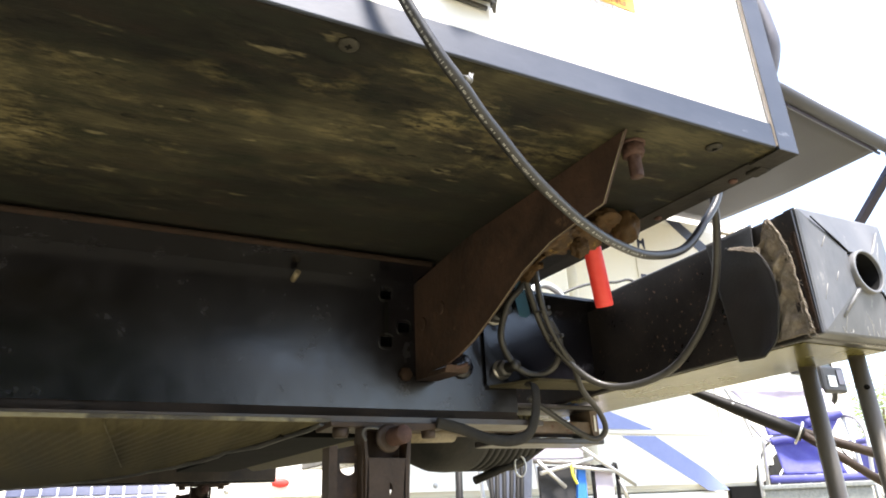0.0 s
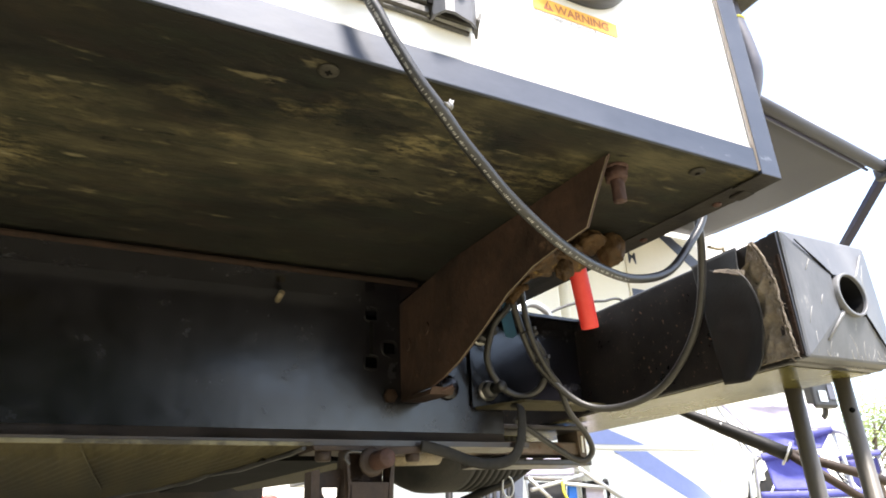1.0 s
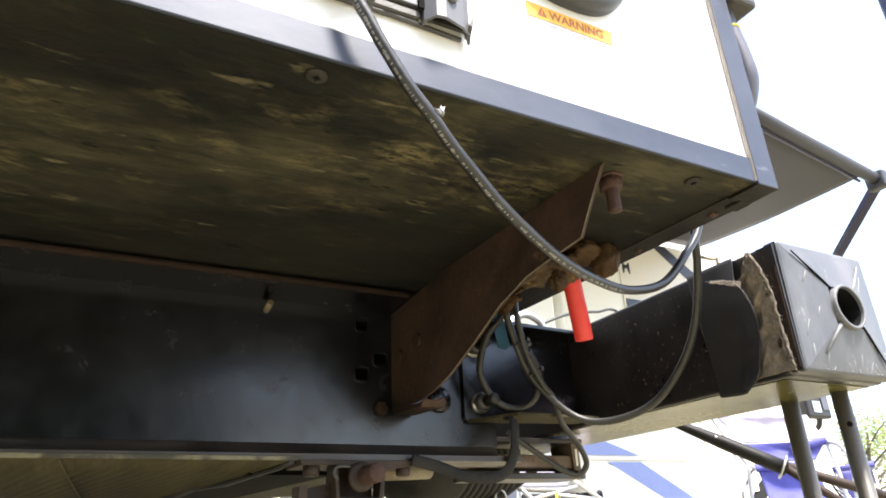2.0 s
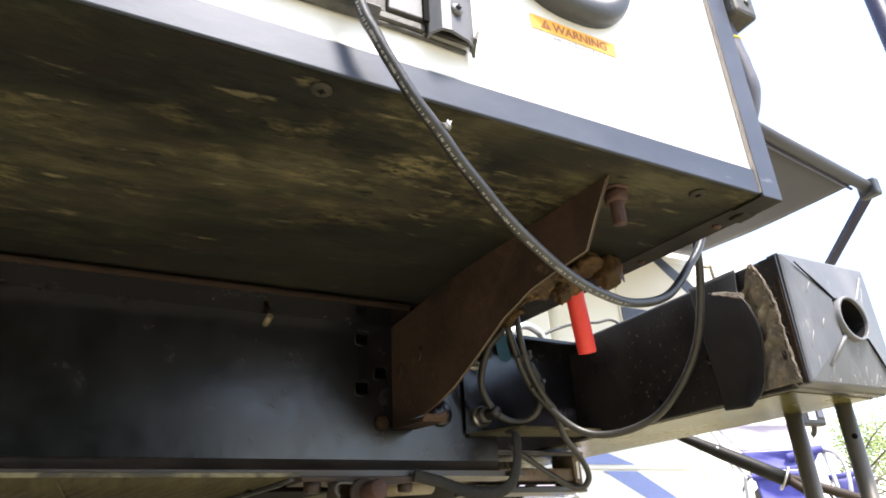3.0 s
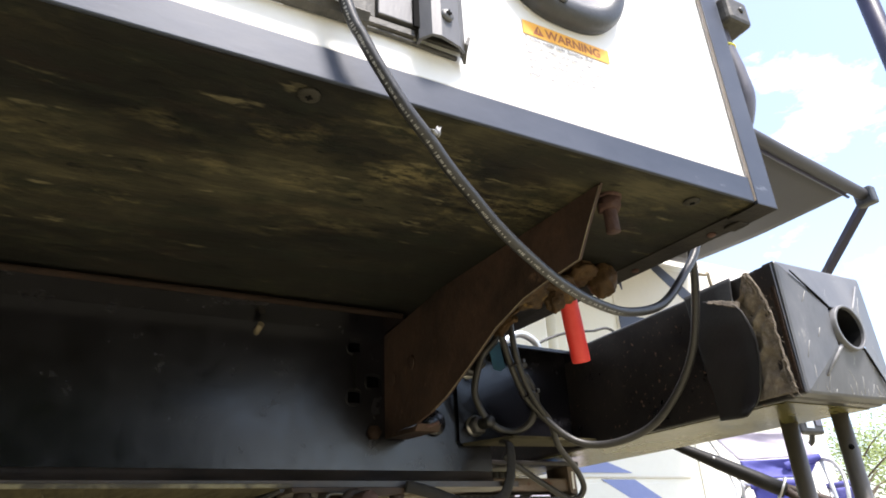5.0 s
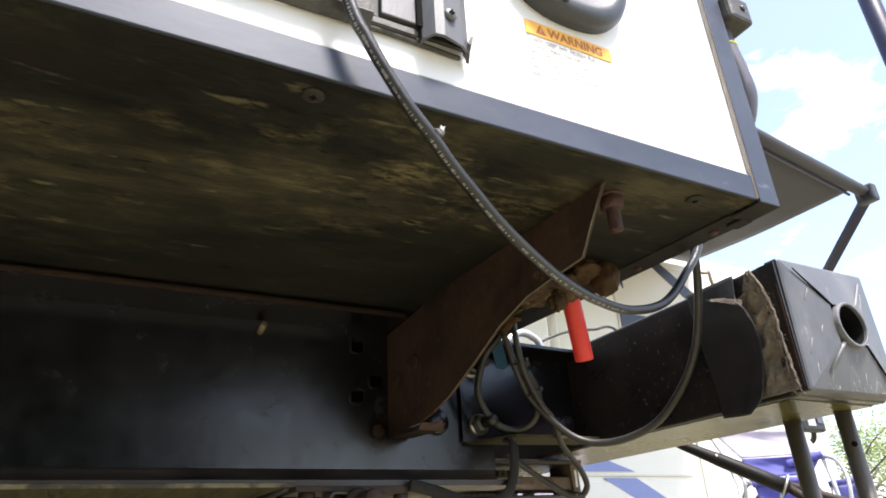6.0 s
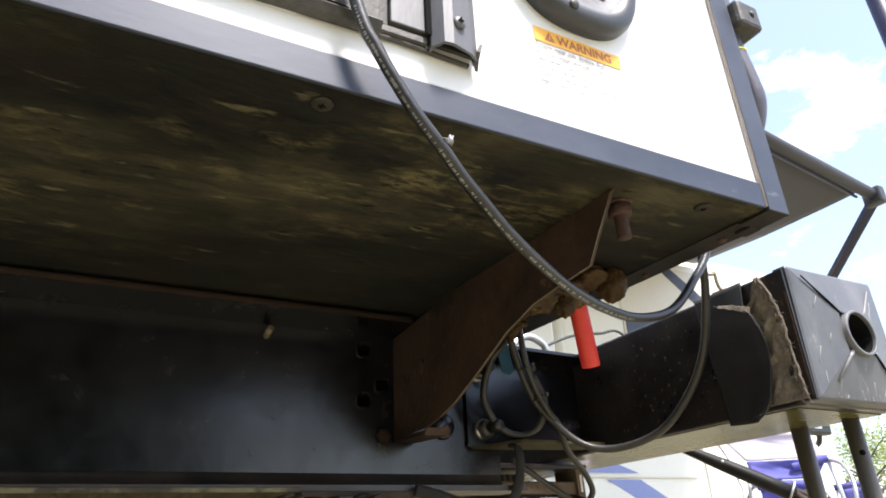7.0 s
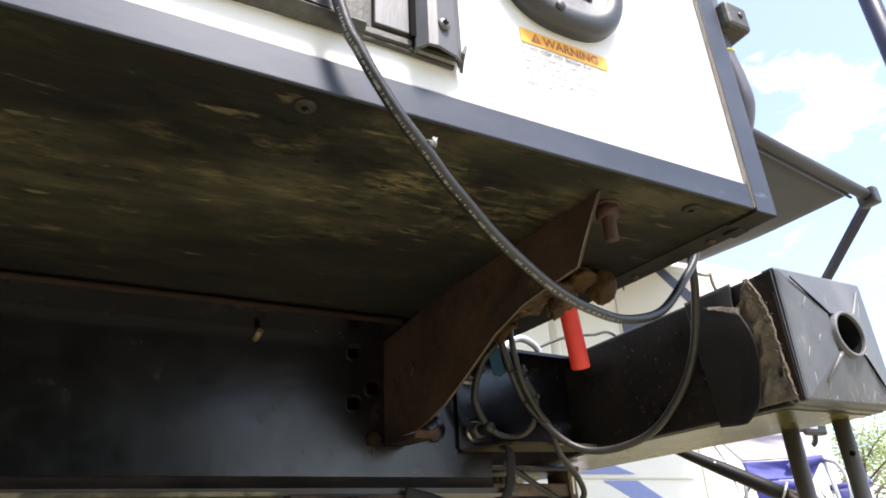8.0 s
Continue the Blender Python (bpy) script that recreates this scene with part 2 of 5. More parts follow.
def plywood():
    """Black-stained sheathing, worn through to tan along the grain."""
    m = bpy.data.materials.new("stained_plywood_underside")
    m.use_nodes = True
    nt = m.node_tree
    b = nt.nodes["Principled BSDF"]
    tc = nt.nodes.new("ShaderNodeTexCoord")

    def tex(s, st, detail=6.0, r=0.6, off=(0, 0, 0)):
        mp = nt.nodes.new("ShaderNodeMapping")
        mp.inputs["Scale"].default_value, mp.inputs["Location"].default_value = st, off
        nt.links.new(tc.outputs["Object"], mp.inputs["Vector"])
        n = nt.nodes.new("ShaderNodeTexNoise")
        n.inputs["Scale"].default_value, n.inputs["Detail"].default_value, n.inputs["Roughness"].default_value = s, detail, r
        nt.links.new(mp.outputs["Vector"], n.inputs["Vector"])
        return n.outputs["Fac"]

    def rng(src, a, c, lo=0.0, hi=1.0):
        r = nt.nodes.new("ShaderNodeMapRange")
        r.inputs["From Min"].default_value, r.inputs["From Max"].default_value = a, c
        r.inputs["To Min"].default_value, r.inputs["To Max"].default_value = lo, hi
        nt.links.new(src, r.inputs["Value"])
        return r.outputs["Result"]

    def op(kind, a, c):
        n = nt.nodes.new("ShaderNodeMath")
        n.operation, n.use_clamp = kind, True
        for k, v in ((0, a), (1, c)):
            if isinstance(v, float):
                n.inputs[k].default_value = v
            else:
                nt.links.new(v, n.inputs[k])
        return n.outputs[0]

    def mixc(fac, a, c):
        x = nt.nodes.new("ShaderNodeMix")
        x.data_type = "RGBA"
        nt.links.new(fac, x.inputs[0])
        for k, v in ((6, a), (7, c)):
            if isinstance(v, tuple):
                x.inputs[k].default_value = (*v, 1)
            else:
                nt.links.new(v, x.inputs[k])
        return x.outputs[2]

    broad = tex(5.5, (0.75, 1.35, 1), 6.0, 0.62, (0.4, 0.35, 0))
    streak = tex(16.0, (0.35, 1.9, 1), 7.0, 0.66)
    patch = tex(9.0, (0.7, 1.25, 1), 7.0, 0.68)
    flake = tex(80.0, (0.5, 1.5, 1), 6.0, 0.75, (3, 1, 0))
    grain = tex(220.0, (0.16, 1.9, 1), 4.0, 0.7)
    # a lighter band that crosses the sheet at a slant, darker to either side
    sep = nt.nodes.new("ShaderNodeSeparateXYZ")
    nt.links.new(tc.outputs["Object"], sep.inputs[0])

    def blend(a, k, c):
        n = nt.nodes.new("ShaderNodeMath")
        n.operation = "MULTIPLY_ADD"
        nt.links.new(a, n.inputs[0])
        n.inputs[1].default_value = k
        if isinstance(c, float):
            n.inputs[2].default_value = c
        else:
            nt.links.new(c, n.inputs[2])
        return n.outputs[0]

    across = blend(tex(7.0, (0.6, 1.3, 1), 7.0, 0.7, (2, 4, 0)), 0.3, blend(sep.outputs["X"], 0.37, sep.outputs["Y"]))
    off = nt.nodes.new("ShaderNodeMath")
    off.operation = "ABSOLUTE"
    nt.links.new(blend(across, 1.0, -0.209), off.inputs[0])
    slant_band = rng(off.outputs[0], 0.135, 0.035, 0.12, 1.0)
    col = mixc(op("MULTIPLY", rng(broad, 0.34, 0.6), slant_band), (0.0065, 0.0065, 0.0068), (0.088, 0.079, 0.046))
    col = mixc(rng(streak, 0.44, 0.62, 0.0, 0.55), col, (0.017, 0.0165, 0.015))
    col = mixc(rng(grain, 0.42, 0.66, 0.0, 0.5), col, (0.011, 0.011, 0.0105))
    mould = rng(tex(24.0, (0.6, 1.4, 1), 6.0, 0.7, (5, 5, 0)), 0.48, 0.66, 0.0, 0.75)
    col = mixc(mould, col, (0.015, 0.018, 0.013))
    wear = op("MULTIPLY", op("MULTIPLY", rng(patch, 0.5, 0.64), rng(flake, 0.43, 0.56)), slant_band)
    col = mixc(op("MULTIPLY", wear, 0.7), col, (0.185, 0.156, 0.078))
    chips = rng(tex(34.0, (0.42, 1.6, 1), 5.0, 0.6, (7, 2, 0)), 0.62, 0.69)
    col = mixc(op("MULTIPLY", op("MULTIPLY", chips, 0.6), rng(off.outputs[0], 0.2, 0.05, 0.4, 1.0)), col, (0.2, 0.175, 0.105))
    pits = rng(tex(44.0, (0.45, 1.5, 1), 5.0, 0.62, (1, 9, 0)), 0.63, 0.66)
    col = mixc(op("MULTIPLY", pits, 0.9), col, (0.006, 0.006, 0.006))
    tone = rng(tex(14.0, (0.5, 1.6, 1), 5.0, 0.6, (2, 6, 0)), 0.55, 0.75, 0.0, 0.35)
    col = mixc(tone, col, (0.04, 0.024, 0.018))
    nt.links.new(col, b.inputs["Base Color"])
    b.inputs["Specular IOR Level"].default_value = 0.14
    nt.links.new(rng(broad, 0.3, 0.7, 0.5, 0.75), b.inputs["Roughness"])
    bp = nt.nodes.new("ShaderNodeBump")
    bp.inputs["Strength"].default_value, bp.inputs["Distance"].default_value = 0.35, 0.004
    nt.links.new(flake, bp.inputs["Height"])
    nt.links.new(bp.outputs["Normal"], b.inputs["Normal"])
    return m


M["ply"] = plywood()


# ---- mesh helpers ----
ORIGIN = {}


def thing(name, at, label, category, group="", kind=""):
    ob = new(name)
    ob.location = at
    ob.empty_display_size = 0.05
    ORIGIN[ob] = Vector(at)
    return tagged(ob, label, category, group, kind)


def part(name, bm, material, parent, label=""):
    """One mesh object under a thing or a part; bm is given in the place's own metres."""
    o = ORIGIN[parent]
    bmesh.ops.translate(bm, verts=bm.verts, vec=-o)
    me = bpy.data.meshes.new(name)
    bm.to_mesh(me)
    bm.free()
    me.materials.append(M[material])
    ob = new(name, me)
    ob.parent = parent
    ORIGIN[ob] = o
    return tagged(ob, label)


def solo(name, bm, material, at, label, category, group="", kind=""):
    """A thing that is a single mesh."""
    bmesh.ops.translate(bm, verts=bm.verts, vec=-Vector(at))
    me = bpy.data.meshes.new(name)
    bm.to_mesh(me)
    bm.free()
    me.materials.append(M[material])
    ob = new(name, me)
    ob.location = at
    ORIGIN[ob] = Vector(at)
    return tagged(ob, label, category, group, kind)


def smooth(bm, on=True):
    for f in bm.faces:
        f.smooth = on
    return bm


def join(*bms):
    out = bms[0]
    for b in bms[1:]:
        me = bpy.data.meshes.new("tmp")
        b.to_mesh(me)
        b.free()
        out.from_mesh(me)
        bpy.data.meshes.remove(me)
    return out


def box(x0, x1, y0, y1, z0, z1, bevel=0.0, seg=2):
    bm = bmesh.new()
    bmesh.ops.create_cube(bm, size=1)
    for v in bm.verts:
        v.co = Vector(((x0 + x1) / 2 + v.co.x * (x1 - x0), (y0 + y1) / 2 + v.co.y * (y1 - y0), (z0 + z1) / 2 + v.co.z * (z1 - z0)))
    if bevel:
        bmesh.ops.bevel(bm, geom=bm.edges[:], offset=bevel, segments=seg, affect="EDGES", profile=0.5)
    return bm


def slab(loop, vec, bevel=0.0):
    """A flat polygon pushed along vec."""
    bm = bmesh.new()
    f = bm.faces.new([bm.verts.new(p) for p in loop])
    r = bmesh.ops.extrude_face_region(bm, geom=[f])
    bmesh.ops.translate(bm, verts=[v for v in r["geom"] if isinstance(v, bmesh.types.BMVert)], vec=vec)
    bmesh.ops.recalc_face_normals(bm, faces=bm.faces)
    if bevel:
        bmesh.ops.bevel(bm, geom=bm.edges[:], offset=bevel, segments=2, affect="EDGES", profile=0.5)
    return bm


def spline(pts, per=8, closed=False):
    pts = [Vector(p) for p in pts]
    n = len(pts)
    out = []
    for i in range(n if closed else n - 1):
        p0, p1, p2, p3 = (pts[(i + k) % n] if closed else pts[max(0, min(n - 1, i + k))] for k in (-1, 0, 1, 2))
        for s in range(per):
            t = s / per
            out.append(0.5 * (2 * p1 + (p2 - p0) * t + (2 * p0 - 5 * p1 + 4 * p2 - p3) * t * t + (3 * p1 - p0 - 3 * p2 + p3) * t ** 3))
    if not closed:
        out.append(pts[-1])
    return out


def sweep(path, radius, sides=10, closed=False, flat=1.0, shape=None):
    """A tube (or any profile) along a path; the frame is carried without twist."""
    bm = bmesh.new()
    n = len(path)
    prev, rings = None, []
    for i in range(n):
        a, b = path[(i - 1) % n if closed else max(0, i - 1)], path[(i + 1) % n if closed else min(n - 1, i + 1)]
        d = (b - a).normalized()
        if prev is None:
            ref = Vector((0, 0, 1)) if abs(d.z) < 0.9 else Vector((1, 0, 0))
            u = d.cross(ref).normalized()
        else:
            u = (prev - d * prev.dot(d)).normalized()
        prev = u
        w = d.cross(u)
        prof = shape or [(math.cos(2 * math.pi * k / sides), math.sin(2 * math.pi * k / sides) * flat) for k in range(sides)]
        r = radius(i / (n - 1)) if callable(radius) else radius
        rings.append([bm.verts.new(path[i] + (u * p + w * q) * r) for p, q in prof])
    for i in range(n if closed else n - 1):
        A, B = rings[i], rings[(i + 1) % n]
        for k in range(len(A)):
            f = bm.faces.new((A[k], A[(k + 1) % len(A)], B[(k + 1) % len(A)], B[k]))
            f.smooth = shape is None
    if not closed:
        bm.faces.new(rings[0][::-1]), bm.faces.new(rings[-1])
    bmesh.ops.recalc_face_normals(bm, faces=bm.faces)
    return bm


def rod(a, b, r, sides=12, r2=None):
    a, b = Vector(a), Vector(b)
    return sweep([a, b], (lambda t: r + (r2 - r) * t) if r2 is not None else r, sides)


def lathe(profile, m, sides=24):
    """Profile of (radius, height) turned round the local z of m."""
    bm = bmesh.new()
    rings = [[bm.verts.new(m @ Vector((r * math.cos(2 * math.pi * k / sides), r * math.sin(2 * math.pi * k / sides), h))) for k in range(sides)] for r, h in profile]
    for A, B in zip(rings, rings[1:]):
        for k in range(sides):
            f = bm.faces.new((A[k], A[(k + 1) % sides], B[(k + 1) % sides], B[k]))
            f.smooth = True
    if profile[0] != profile[-1]:
        bm.faces.new(rings[0][::-1]), bm.faces.new(rings[-1])
    bmesh.ops.remove_doubles(bm, verts=bm.verts, dist=1e-6)
    bmesh.ops.recalc_face_normals(bm, faces=bm.faces)
    return bm


def facing(at, way):
    """A pose whose z looks along way."""
    return Matrix.Translation(at) @ Vector(way).to_track_quat("Z", "Y").to_matrix().to_4x4()


def hexhead(at, way, across, height):
    m = facing(at, way)
    r = across / math.sqrt(3)
    return lathe([(0.0001, 0), (r, 0), (r, height * 0.8), (r * 0.86, height), (0.0001, height)], m, 6)


def pan_screw(name, at, way, r, parent, material="screw", label="", dome=1.0):
    """A round head with a cross recess."""
    m = facing(at, way)
    s = part(name, lathe([(0.0001, 0), (r, 0), (r, r * 0.25 * dome), (r * 0.8, r * 0.5 * dome), (r * 0.4, r * 0.62 * dome), (0.0001, r * 0.65 * dome)], m, 20), material, parent, label)
    return s


def lump(center, size, seed, amp=0.35, freq=1.6, sub=4):
    bm = bmesh.new()
    bmesh.ops.create_icosphere(bm, subdivisions=sub, radius=1)
    for v in bm.verts:
        p = v.co * freq + Vector((seed * 3.7, seed * 1.3, 0))
        k = 1 + amp * noise.noise(p) + amp * 0.45 * noise.noise(p * 2.7) + amp * 0.2 * noise.noise(p * 7)
        v.co = Vector(center) + Vector((v.co.x * size[0], v.co.y * size[1], v.co.z * size[2])) * k
    return smooth(bm)


def sheet(n, m, fn, thick=0.0):
    """A grid of n x m faces through fn(u, v), given a thickness."""
    bm = bmesh.new()
    g = [[bm.verts.new(fn(i / n, j / m)) for j in range(m + 1)] for i in range(n + 1)]
    for i in range(n):
        for j in range(m):
            bm.faces.new((g[i][j], g[i + 1][j], g[i + 1][j + 1], g[i][j + 1])).smooth = True
    if thick:
        bmesh.ops.recalc_face_normals(bm, faces=bm.faces)
        bmesh.ops.solidify(bm, geom=bm.faces[:], thickness=thick)
    return bm


def words(name, text, size, m, material, parent, squeeze=1.0, bold=0.0):
    """Built-in font turned to a thin mesh, lying at the pose m (text runs along x, up is y)."""
    cu = bpy.data.curves.new(name, "FONT")
    cu.body, cu.size, cu.extrude, cu.offset = text, size, 0.00006, bold
    ob = bpy.data.objects.new(name, cu)
    me = bpy.data.meshes.new_from_object(ob)
    bpy.data.objects.remove(ob)
    bm = bmesh.new()
    bm.from_mesh(me)
    bpy.data.meshes.remove(me)
    bmesh.ops.transform(bm, matrix=m @ Matrix.Diagonal((squeeze, 1, 1, 1)), verts=bm.verts)
    return part(name, bm, material, parent)


# ---- ground ----
ground = solo("ground", sheet(60, 60, lambda u, v: Vector(((u - 0.5) * 600, (v - 0.5) * 600, 0.02 * noise.noise(Vector((u * 90, v * 90, 0))) - 0.01))),
              "grass", (0, 0, 0), "dry sunlit campground grass around the trailers", "ground", kind="structure")

# ---- the trailer's body ----
ZB, FLOOR, ROOF, LONG, WIDE = 0.80, 0.80, 2.95, -7.0, 2.45
trailer = thing("travel_trailer", (-3.5, 1.2, ZB), "white fibreglass travel trailer body with grey aluminium edge trim", "trailer")
part("side_wall", box(LONG, -0.004, 0.0, 0.035, ZB + 0.015, ROOF), "white", trailer, "white gelcoat side wall")
part("side_wall", box(LONG, -0.004, WIDE - 0.035, WIDE, ZB + 0.015, ROOF), "white", trailer)
part("rear_wall", box(-0.035, -0.001, 0.036, WIDE - 0.036, ZB + 0.02, ROOF), "white", trailer)
part("front_wall", box(LONG, LONG + 0.035, 0.036, WIDE - 0.036, ZB + 0.02, ROOF), "white", trailer)
part("roof", box(LONG, 0.0, 0.0, WIDE, ROOF + 0.002, ROOF + 0.05, 0.015), "white", trailer)
def under_skin(u, v):
    """The floor's lower skin, which rises a little along the rear edge away from the corner."""
    x, y = LONG + 0.04 + u ** 0.25 * (-0.04 - LONG - 0.004), 0.0005 + v * (WIDE - 0.001)
    return Vector((x, y, ZB + 0.001 * noise.noise(Vector((x * 6, v * 14, 2))) + 0.034 * min(y, 0.5) * max(0.0, 1 + x / 0.15)))


under = sheet(160, 60, under_skin)
part("underside", join(under, box(LONG + 0.04, -0.16, 0.036, WIDE - 0.036, ZB + 0.004, ZB + 0.014)), "ply", trailer, "black-stained plywood underside worn through to tan")
part("caulk_line", box(LONG, -0.032, -0.0012, -0.0001, ZB + 0.028, ZB + 0.0305), "caulk", trailer, "yellowed sealant line")
# bottom trim: an angle that wraps the lower edge
trim_bot = part("bottom_trim", box(LONG, -0.0312, -0.0035, 0.0, ZB - 0.001, ZB + 0.0278, 0.001), "trim", trailer, "dull blue-grey aluminium trim with scuffs")
corner = part("corner_trim", join(box(-0.0285, 0.0005, -0.0045, 0.0, ZB - 0.003, ROOF, 0.001), box(-0.0005, 0.002, -0.0045, 0.032, ZB - 0.003, ROOF, 0.0008)), "trim", trailer, "grey aluminium corner trim")
part("vinyl_insert", sweep([Vector((-0.0305, -0.003, ZB + 0.001)), Vector((-0.0305, -0.003, ROOF))], 0.0016, 8), "insert", corner, "faded pinkish vinyl insert strip")
rear_low = ((0.034, ZB - 0.0015), (0.5, ZB + 0.0145), (WIDE, ZB + 0.0145))
part("rear_trim", join(slab([(-0.03, y, z) for y, z in rear_low] + [(-0.03, y, z + 0.004) for y, z in rear_low[::-1]], (0.03, 0, 0)), slab([(0.0, y, z) for y, z in rear_low] + [(0.0, WIDE, ZB + 0.05), (0.0, 0.034, ZB + 0.034)], (0.003, 0, 0))), "trim_dirty", trailer, "dirty steel edge strip under the rear wall")
part("corner_foot", box(-0.0284, 0.0018, -0.0042, 0.0335, ZB - 0.0032, ZB - 0.0016), "trim_dirty", trailer)
part("edge_lip", box(-0.016, 0.001, 0.03, 0.05, ZB - 0.005, ZB - 0.0016, 0.001), "trim_dirty", trailer)
for sx, sy in ((-0.49, 0.019), (-0.093, 0.023), (-0.86, 0.02), (-1.25, 0.02)):
    s = pan_screw("screw", (sx, sy, ZB - 0.0005), (0, 0, -1), 0.0085, trailer, label="dull washer-head screw", dome=0.45)
    part("recess", join(box(sx - 0.0028, sx + 0.0028, sy - 0.0008, sy + 0.0008, ZB - 0.0034, ZB - 0.0026), box(sx - 0.0008, sx + 0.0008, sy - 0.0028, sy + 0.0028, ZB - 0.0036, ZB - 0.0028)), "black", s)
for sy in (0.07, 0.19, 0.33):
    pan_screw("screw", (-0.012, sy, ZB - 0.002 + 0.0343 * (sy - 0.034)), (0, 0, -1), 0.005, trailer, "rust_bolt", "small rusty screw head")

# ---- chassis rail: a channel open towards the side ----
RB, RT, WEB, LIP = 0.572, 0.797, 0.487, 0.420
rail = thing("chassis_rail", (-3.5, WEB, RB), "satin black steel chassis channel with scuffed lower web", "chassis rail")


def holed_web():
    """The web, with its punched holes cut through."""
    bm = bmesh.new()
    xs = [LONG, -0.2845, -0.2675, -0.2565, -0.2395, -0.06]
    zs = [RB + 0.0225, 0.6355, 0.6505, 0.6825, 0.6975, 0.7055, 0.7205, 0.754, 0.769, RT]
    holes = {(1, 3), (1, 7), (3, 5)}
    for y in (WEB, WEB + 0.007):
        g = [[bm.verts.new((x, y, z)) for z in zs] for x in xs]
        for i in range(len(xs) - 1):
            for j in range(len(zs) - 1):
                if (i, j) not in holes:
                    bm.faces.new((g[i][j], g[i + 1][j], g[i + 1][j + 1], g[i][j + 1]))
    edges = [e for e in bm.edges if e.is_boundary]
    bm.verts.ensure_lookup_table()
    half = len(bm.verts) // 2
    pair = {bm.verts[k]: bm.verts[k + half] for k in range(half)}
    for e in edges:
        a, b = e.verts
        if a in pair and b in pair:
            bm.faces.new((a, b, pair[b], pair[a]))
    bmesh.ops.recalc_face_normals(bm, faces=bm.faces)
    return bm


part("web", holed_web(), "rail", rail)
# rolled fillet and lower flange
def fillet():
    """Lower flange with its rolled inner radius, one smooth skin and a flat sole."""
    arc = [(WEB - 0.0205 + 0.0205 * math.sin(a), RB + 0.0225 - 0.0205 * math.cos(a)) for a in np.linspace(0, math.pi / 2, 12)]
    loop = [(LIP, RB - 0.005), (LIP, RB + 0.002)] + arc + [(WEB + 0.0069, RB + 0.0225), (WEB + 0.0069, RB - 0.005)]
    bm = slab([(LONG, y, z) for y, z in loop], (-LONG - 0.062, 0, 0))
    for f in bm.faces:
        f.smooth = abs(f.normal.x) < 0.5 and 0.05 < abs(f.normal.z) < 0.999
    return bm


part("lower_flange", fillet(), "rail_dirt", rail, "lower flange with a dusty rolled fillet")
part("upper_flange", slab([(LONG, y, z) for y, z in ((LIP + 0.002, RT - 0.009), (LIP + 0.002, RT - 0.004), (WEB + 0.004, RT - 0.002), (WEB + 0.004, RT - 0.014), (WEB - 0.004, RT - 0.012))], (-LONG - 0.2, 0, 0)), "rail", rail)
part("rusty_lip", sweep([Vector((LONG, LIP, RT - 0.006)), Vector((-0.232, LIP, RT - 0.006))], 0.0042, 8), "rust_edge", rail, "rusty rolled lip of the upper flange")
part("worn_edge", box(LONG, -0.375, LIP - 0.0008, LIP + 0.002, RB - 0.0062, RB - 0.0012, 0.0006), "olive_edge", rail, "bare worn lower edge")
part("stub", rod((-0.412, WEB - 0.014, 0.776), (-0.415, WEB + 0.002, 0.768), 0.0045, 8), "bare_edge", rail, "chipped weld stub")
for hx, hz in ((-0.276, 0.762), (-0.276, 0.69), (-0.248, 0.713)):
    part("hole_rim", sweep(spline([(hx + 0.0095 * sx, WEB - 0.0006, hz + 0.0095 * sz) for sx, sz in ((-1, -1), (1, -1), (1, 1), (-1, 1))], 3, True), 0.0008, 6, True), "rail", rail)
part("slot_groove", box(-0.2785, -0.2735, WEB - 0.0009, WEB - 0.0001, 0.699, 0.752), "black", rail)
part("bolt_head", hexhead((-0.248, WEB, 0.643), (0, -1, 0), 0.018, 0.008), "rust_edge", rail, "rusty hex bolt head")
part("plug", lathe([(0.0001, 0), (0.019, 0), (0.019, 0.003), (0.017, 0.005), (0.0001, 0.005)], facing((-0.155, WEB, 0.66), (0, -1, 0)), 24), "rail", rail)
tank = thing("holding_tank", (-1.2, 1.2, 0.6), "black plastic holding tank between the chassis rails", "tank")
part("shell", box(-2.6, -0.17, 0.56, 1.9, 0.655, 0.79, 0.02, 3), "black", tank)
# the far rail, seen only past the belly sheet
rail_far = thing("chassis_rail", (-3.5, 1.96, RB), "black steel chassis channel on the trailer's far side", "chassis rail")
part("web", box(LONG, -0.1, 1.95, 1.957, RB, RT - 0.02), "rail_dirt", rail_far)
part("lower_flange", box(LONG, -0.1, 1.958, 2.025, RB - 0.006, RB + 0.001), "rail", rail_far)

# ---- outrigger bracket under the floor ----
outrigger = thing("outrigger_bracket", (-0.22, 0.4, 0.64), "brown rusted pressed-steel outrigger under the floor edge", "bracket")


def on_plate(y, z):
    return Vector((-0.23 + 0.025 * (WEB - y) / 0.467, y, z))


outline = [(WEB, 0.64), (WEB, 0.782), (0.42, 0.788), (0.33, 0.7985), (0.03, 0.7985), (0.053, 0.766), (0.072, 0.737), (0.12, 0.733), (0.16, 0.728), (0.212, 0.712), (0.268, 0.684), (0.323, 0.659), (0.36, 0.648), (0.397, 0.641)]
part("plate", slab([on_plate(y, z) for y, z in outline], (0.0028, 0, 0)), "rust", outrigger)
edge = [on_plate(y, z) + Vector((-0.0004, 0, -0.0002)) for y, z in ((0.36, 0.648), (0.323, 0.659), (0.268, 0.684), (0.212, 0.712), (0.16, 0.728), (0.12, 0.733), (0.072, 0.737), (0.053, 0.766), (0.032, 0.797))]
part("worn_edge", sweep(edge, 0.0005, 6), "bare_edge", outrigger, "bare cut edge")
